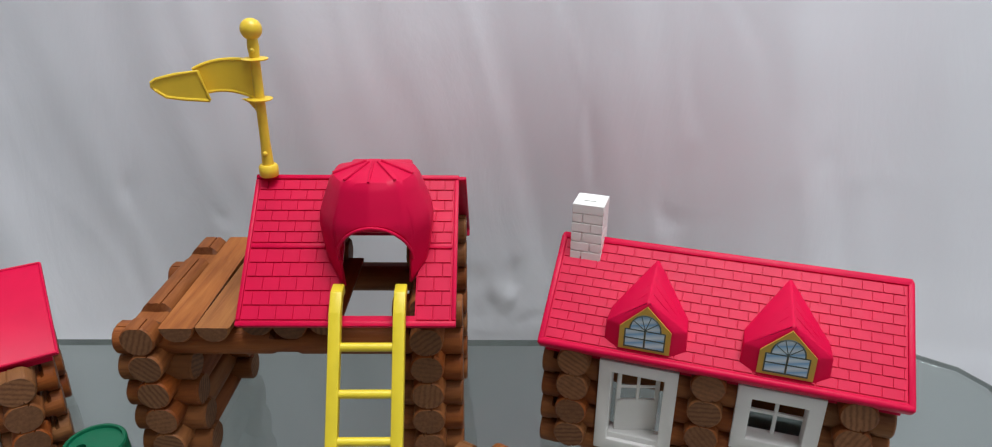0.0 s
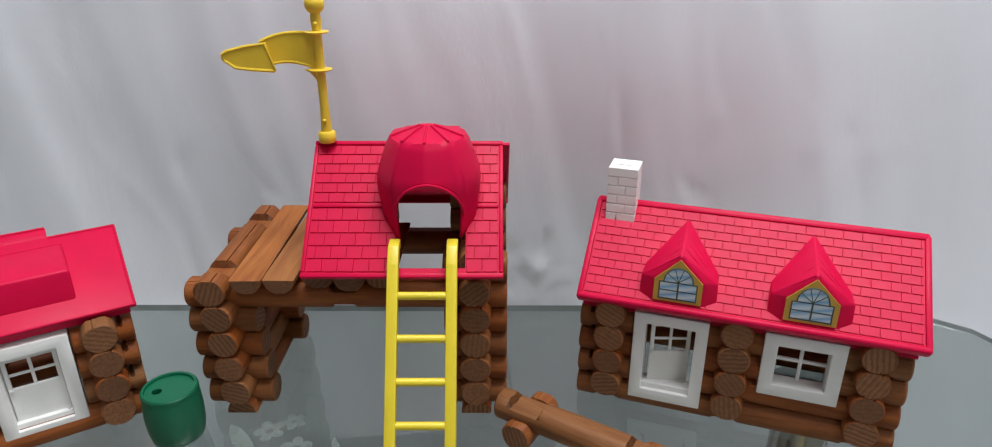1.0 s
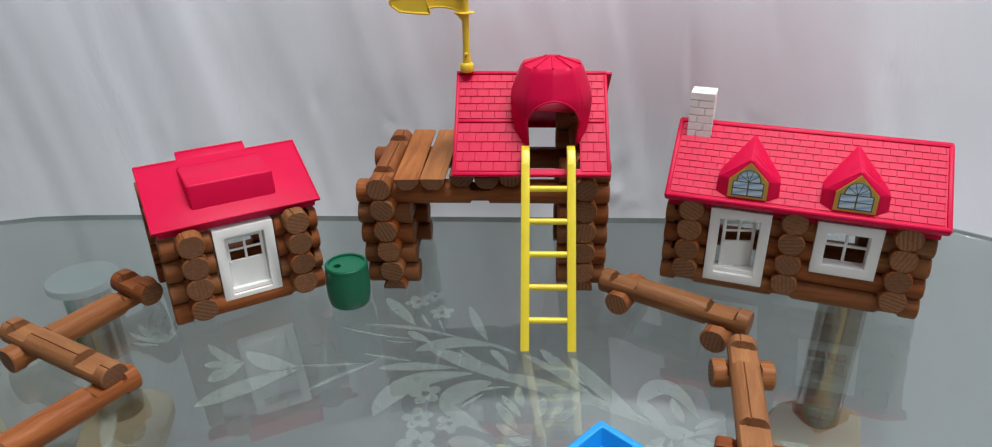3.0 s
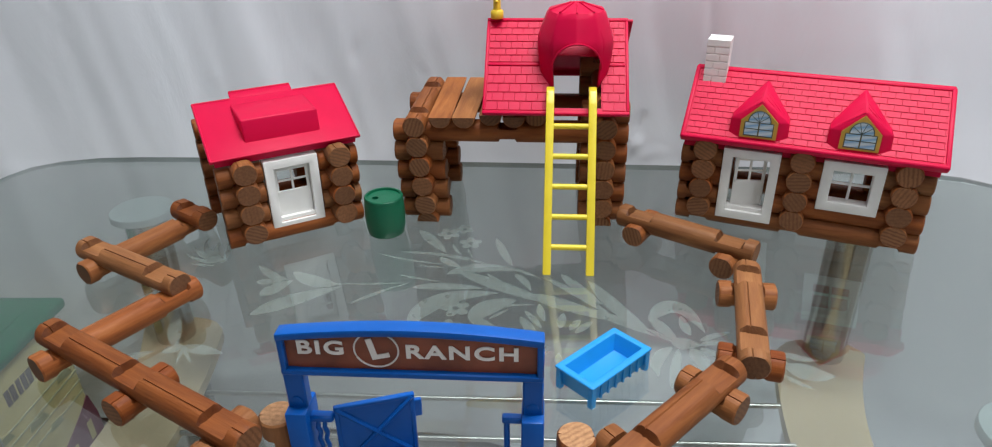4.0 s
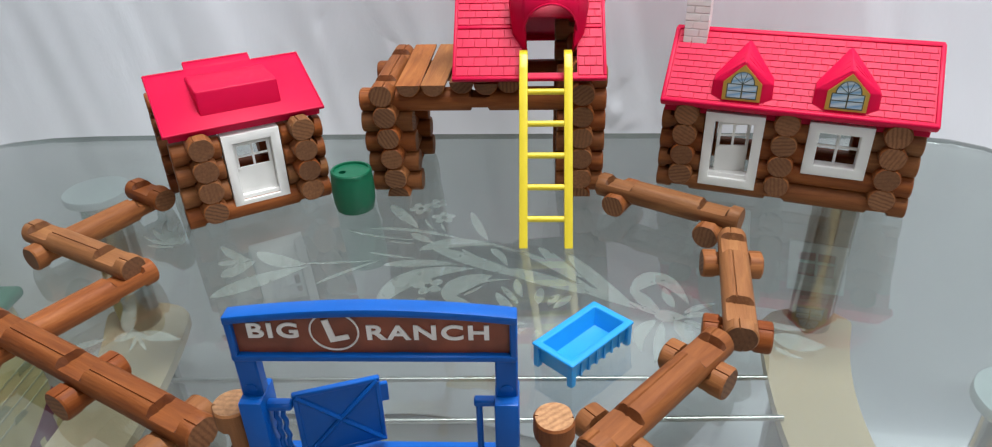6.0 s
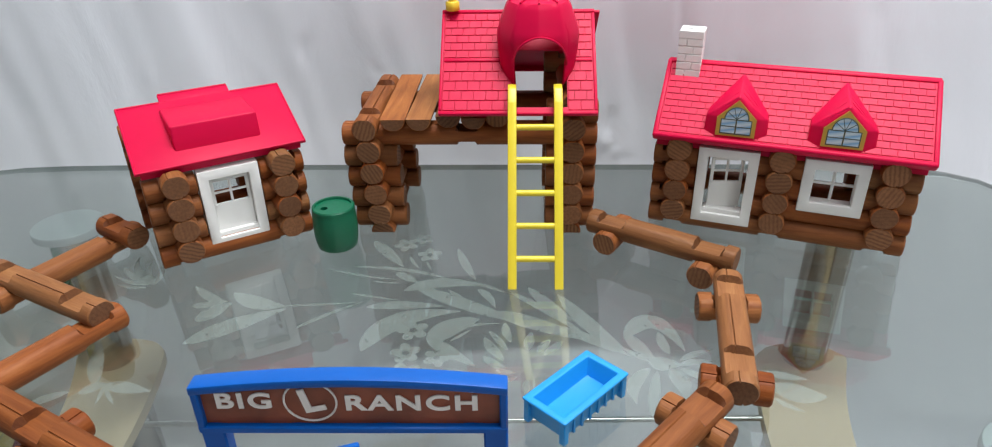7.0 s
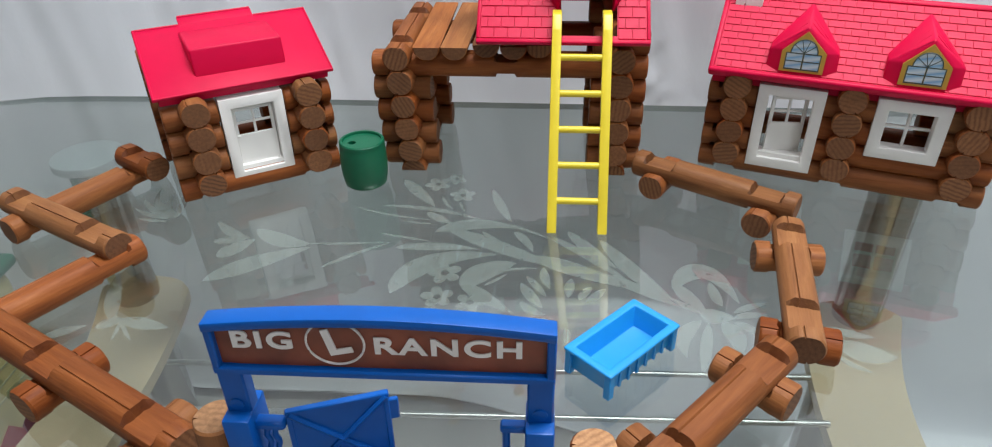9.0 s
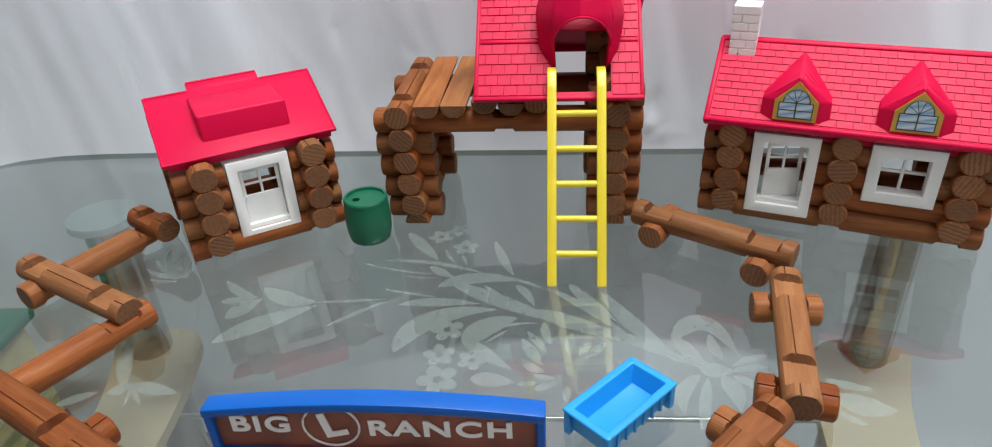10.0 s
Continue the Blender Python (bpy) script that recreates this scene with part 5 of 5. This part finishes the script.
def ranch_gate():
    root = thing("ranch_gate", pose(-0.1770, 0.0790, 0, 0, 0, 2.1), "blue plastic ranch gate with an arched name board, its leaf ajar", "gate")
    W, D = 0.1345, 0.0235
    part("base", box(bmesh.new(), 0.004, W - 0.004, 0.0006, D, 0.0, 0.0105, 0.0012, 2), BLUE, root, "flat blue gate sill")
    for x0, x1 in ((0.0022, 0.0136), (W - 0.0112, W + 0.0004)):
        p = part("gate_post", box(bmesh.new(), x0, x1, 0.0, 0.0185, 0.0, 0.0585, 0.0012, 2), BLUE, root, "square blue gate post")
        cx = (x0 + x1) / 2
        part("upright", box(bmesh.new(), cx - 0.0052, cx + 0.0052, 0.0060, 0.0135, 0.0570, 0.0825, 0.0008), BLUE, p, "narrow upright carrying the board")
        disc = lathe(bmesh.new(), [(0.0029, 0.0), (0.0029, 0.0007), (0.0022, 0.0009)], 20)
        part("boss", disc, BLUE, p, "", pose(cx, 0.0062, 0.0628, 90, 0, 0))
        for dx in (-0.0032, 0.0032):
            for z in (0.0040, 0.0085):
                part("nail", lathe(bmesh.new(), [(0.0007, 0.0), (0.0004, 0.0004)], 8), BLUE, p, "", pose(cx + dx, 0.0001, z, 90, 0, 0))
    # name board: arched rim round a printed panel
    x0, x1, z0, z1, rise = 0.0040, W - 0.0002, 0.0820, 0.1070, 0.0045
    crown = lambda x: z1 + rise * math.sin(math.pi * (x - x0) / (x1 - x0)) ** 0.9
    n = 32
    xs = [x0 + (x1 - x0) * i / n for i in range(n + 1)]
    bm = bmesh.new()
    prism(bm, [(x, crown(x)) for x in xs] + [(x, crown(x) - 0.0040) for x in xs[::-1]], 0.0022, 0.0108, bevel=0.0006)
    box(bm, x0, x1, 0.0024, 0.0106, z0, z0 + 0.0036, 0.0007)
    for a, b in ((x0, x0 + 0.0034), (x1 - 0.0034, x1)):
        box(bm, a, b, 0.0026, 0.0104, z0 + 0.0005, z1 - 0.0006, 0.0007)
    board = part("board_frame", bm, BLUE, root, "blue arched board frame")
    ins = [0.0030 + x0 + (x1 - x0 - 0.0060) * i / n for i in range(n + 1)]
    bm = prism(bmesh.new(), [(x, crown(x) - 0.0034) for x in ins] + [(x, z0 + 0.0030 + (0.0009 * math.sin(x * 170))) for x in ins[::-1]], 0.0053, 0.0104)
    part("board_panel", bm, SIGNBROWN, board, "brown wood-print name panel")
    zc = 0.0966
    yl = 0.0048
    for word, x, wide, h, z in (("BIG", 0.0250, 0.0230, 0.0084, zc - 0.0024), ("RANCH", 0.0946, 0.0545, 0.0082, zc - 0.0034)):
        me = text_mesh(word, wide, h)
        part("letters", me, None, board, "white letters reading " + word, Matrix.Translation((x, yl, z)))
    ring = bmesh.new()
    rx, rz = 0.0109, 0.0103
    cxr, czr = 0.0527, zc + 0.0012
    pts = [(cxr + rx * math.cos(2 * math.pi * i / 40), yl + 0.0001, czr + rz * math.sin(2 * math.pi * i / 40)) for i in range(41)]
    tube(ring, pts, 0.00048, 6)
    part("emblem_ring", ring, SIGNWHITE, board, "thin white printed ring")
    me = text_mesh("L", 0.0090, 0.0124, 0.0005)
    part("emblem_letter", me, None, board, "bold slanted white letter L", Matrix.Translation((cxr + 0.0022, yl, czr - 0.0050)) @ Matrix.Rotation(radians(-13), 4, "Y"))
    # leaf, ajar, with crossed braces
    hinge = part("hinge_arm", box(bmesh.new(), 0.0120, 0.0255, 0.0045, 0.0108, 0.0488, 0.0532, 0.0012), BLUE, root, "short blue hinge arm")
    for x in (0.0165, 0.0200):
        pts = [(x + 0.0006 * math.sin(k * 1.9), 0.0078 + 0.0006 * math.cos(k * 1.9), 0.0108 + 0.0385 * k / 14) for k in range(15)]
        part("hinge_pin", tube(bmesh.new(), pts, 0.0013, 8), BLUE, hinge)
    lm = pose(0.0258, 0.0080, 0.0155, 0, 0, 18.5)
    lw, lh = 0.0415, 0.0415
    bm = box(bmesh.new(), 0, lw, -0.0010, 0.0010, 0, lh, 0.0005)
    for a, b, c, d in ((-0.0004, lw + 0.0004, -0.0004, 0.0022), (-0.0004, lw + 0.0004, lh - 0.0022, lh + 0.0004), (-0.0003, 0.0022, 0.0018, lh - 0.0018), (lw - 0.0022, lw + 0.0003, 0.0018, lh - 0.0018)):
        box(bm, a, b, -0.0016, 0.0016, c, d, 0.0005)
    leaf = part("gate_leaf", bm, BLUE, root, "square blue gate leaf standing ajar", lm)
    for a, b in (((0.001, 0.001), (lw - 0.001, lh - 0.001)), ((0.001, lh - 0.001), (lw - 0.001, 0.001))):
        part("brace", tube(bmesh.new(), [(a[0], -0.0010, a[1]), (b[0], -0.0010, b[1])], 0.0015, 6), BLUE, leaf)
    part("latch", box(bmesh.new(), lw - 0.0005, lw + 0.0040, -0.0012, 0.0012, lh * 0.62, lh * 0.90, 0.0005), BLUE, leaf)
    part("hinge_knob", lathe(bmesh.new(), [(0.0018, -0.004), (0.0024, -0.003), (0.0024, 0.0015), (0.0018, 0.003)], 14), BLUE, leaf, "", pose(0.002, -0.0005, 0.0))
    catch = part("catch_arm", box(bmesh.new(), W - 0.0212, W - 0.0105, 0.0050, 0.0100, 0.0524, 0.0562, 0.0008), BLUE, root, "short blue catch arm")
    part("catch_pin", tube(bmesh.new(), [(W - 0.0188, 0.0075, 0.0100), (W - 0.0188, 0.0075, 0.0535)], 0.0016, 10), BLUE, catch)
    return root


def post(x, y, spin, label):
    """A short log stood on end beside the gate."""
    me = log_mesh(0.0460, [0.0], 1).copy()
    me.materials[1] = POSTENDS
    ob = new("wooden_post", me)
    ob.matrix_world = pose(x, y, 0.0460 / 2 + 0.0002) @ Matrix.Rotation(radians(spin), 4, "Z") @ Matrix.Rotation(radians(90), 4, "Y")
    return tagged(ob, label, "post", "gate posts")


# ---------------------------------------------------------------- fences
ZL, ZT = 0.0098, 0.0195


def fences():
    right = thing("rail_fence", pose(0.05, 0.24, 0), "brown notched-log toy fence beside the log house", "fence", "rail fences")
    left = thing("rail_fence", pose(-0.35, 0.22, 0), "zigzag brown notched-log toy fence beside the cabin", "fence", "rail fences")

    def rail(root, a, b, z, name="rail", length=None):
        a, b = Vector(a), Vector(b)
        if length:
            mid, d = (a + b) / 2, (b - a).normalized()
            a, b = mid - d * length / 2, mid + d * length / 2
        o = root.matrix_world.translation
        log(root, (a.x - o.x, a.y - o.y), (b.x - o.x, b.y - o.y), z, name, w=0.0103)

    short = 2 * STUB
    rail(right, (-0.0073, 0.0913), (0.0735, 0.1835), ZT, length=LONG)
    rail(right, (0.0869, 0.1835), (0.1080, 0.3085), ZT, length=LONG)
    rail(right, (0.0158, 0.3956), (0.1200, 0.3330), ZT, length=LONG)
    for a, b in (((-0.0084, 0.1271), (0.0204, 0.0956)), ((0.0428, 0.1835), (0.0755, 0.1560)), ((0.0690, 0.2080), (0.1100, 0.1997)),
                 ((0.0820, 0.2860), (0.1255, 0.2837)), ((0.0240, 0.3715), (0.0458, 0.4074)), ((0.0915, 0.3228), (0.1133, 0.3587))):
        rail(right, a, b, ZL, "cross_log", short)
    rail(left, (-0.3940, 0.1860), (-0.2050, 0.0945), ZT, length=TRIPLE)
    rail(left, (-0.4420, 0.3015), (-0.3255, 0.2472), ZT, length=LONG)
    rail(left, (-0.3985, 0.3780), (-0.3555, 0.3535), ZT, length=short + 0.003)
    rail(left, (-0.3836, 0.1552), (-0.3259, 0.2644), ZL, length=LONG)
    rail(left, (-0.4275, 0.2734), (-0.3750, 0.3846), ZL, length=LONG)
    for a, b in (((-0.2372, 0.0828), (-0.2210, 0.1268)), ((-0.3082, 0.1201), (-0.2909, 0.1600))):
        rail(left, a, b, ZL, "cross_log", short)


# ---------------------------------------------------------------- storage tub on the floor
def storage_tub():
    """An upright printed tub with a green lid, standing on the floor beside the table."""
    root = thing("storage_tub", pose(-0.6535, 0.4533, FLOOR_Z, 0, 0, -84.9), "cream printed toy tub with green lid, standing on floor", "storage tub")
    part("body", box(bmesh.new(), -0.030, 0.300, -0.220, 0.0, 0.0, 0.262, 0.020, 4), CREAM, root, "cream printed sides")
    lid = part("lid", box(bmesh.new(), -0.036, 0.306, -0.226, 0.006, 0.258, 0.273, 0.006, 4), TUBGREEN, root, "dark green plastic lid")
    part("lid_panel", box(bmesh.new(), -0.006, 0.276, -0.196, -0.024, 0.271, 0.2745, 0.002, 2), TUBGREEN, lid)

    def print_on(name, material, outline, lift=0.0006, label=""):
        """A thin printed patch on the side that faces the table, outlined in x and z."""
        return part(name, prism(bmesh.new(), outline, -0.001, lift), material, root, label)

    def rect(x0, x1, z0, z1):
        return [(x0, z0), (x1, z0), (x1, z1), (x0, z1)]

    for k in range(7):
        x = 0.031 + 0.0098 * k
        print_on("printed_bar", INKDARK, rect(x, x + (0.0076, 0.0066, 0.0082)[k % 3], 0.212, 0.232))
    for k in range(4):
        z = 0.138 + 0.016 * k
        print_on("printed_plank_line", PLANKLINE, rect(-0.018, 0.250, z, z + 0.002))
    for x, z, w in ((-0.010, 0.176, 0.030), (0.050, 0.158, 0.034), (0.030, 0.132, 0.026), (0.105, 0.178, 0.034)):
        print_on("printed_shade", PLANKSHADE, [(x, z), (x + w, z + 0.003), (x + w * 0.9, z + 0.012), (x + 0.006, z + 0.010)], 0.0008)
    house = print_on("printed_house", PURPLE, [(-0.0285, 0.024), (0.057, 0.024), (0.056, 0.092), (0.018, 0.108), (-0.020, 0.127), (-0.0285, 0.092)], 0.0006, "plum-coloured printed house")
    for x, z in ((-0.011, 0.066), (0.025, 0.057)):
        part("printed_window", prism(bmesh.new(), rect(x, x + 0.010, z, z + 0.029), -0.001, 0.0010), CREAM, house)
    print_on("printed_roof", INKRED, [(0.055, 0.024), (0.095, 0.024), (0.095, 0.098), (0.071, 0.110), (0.055, 0.088)], 0.0008, "red printed roof")
    print_on("printed_sky", INKBLUE, [(0.096, 0.024), (0.280, 0.024), (0.280, 0.120), (0.180, 0.128), (0.118, 0.142), (0.096, 0.110)], 0.0006, "blue printed patch")
    return root


room()
curtain()
glass_table()
ranch_house()
small_cabin()
tower()
flag()
ladder()
barrel()
trough()
ranch_gate()
post(-0.0257, 0.0905, 15, "short brown log stood on end, pale cut top")
post(-0.1853, 0.0925, 30, "short brown log stood on end against the gate post")
fences()
storage_tub()
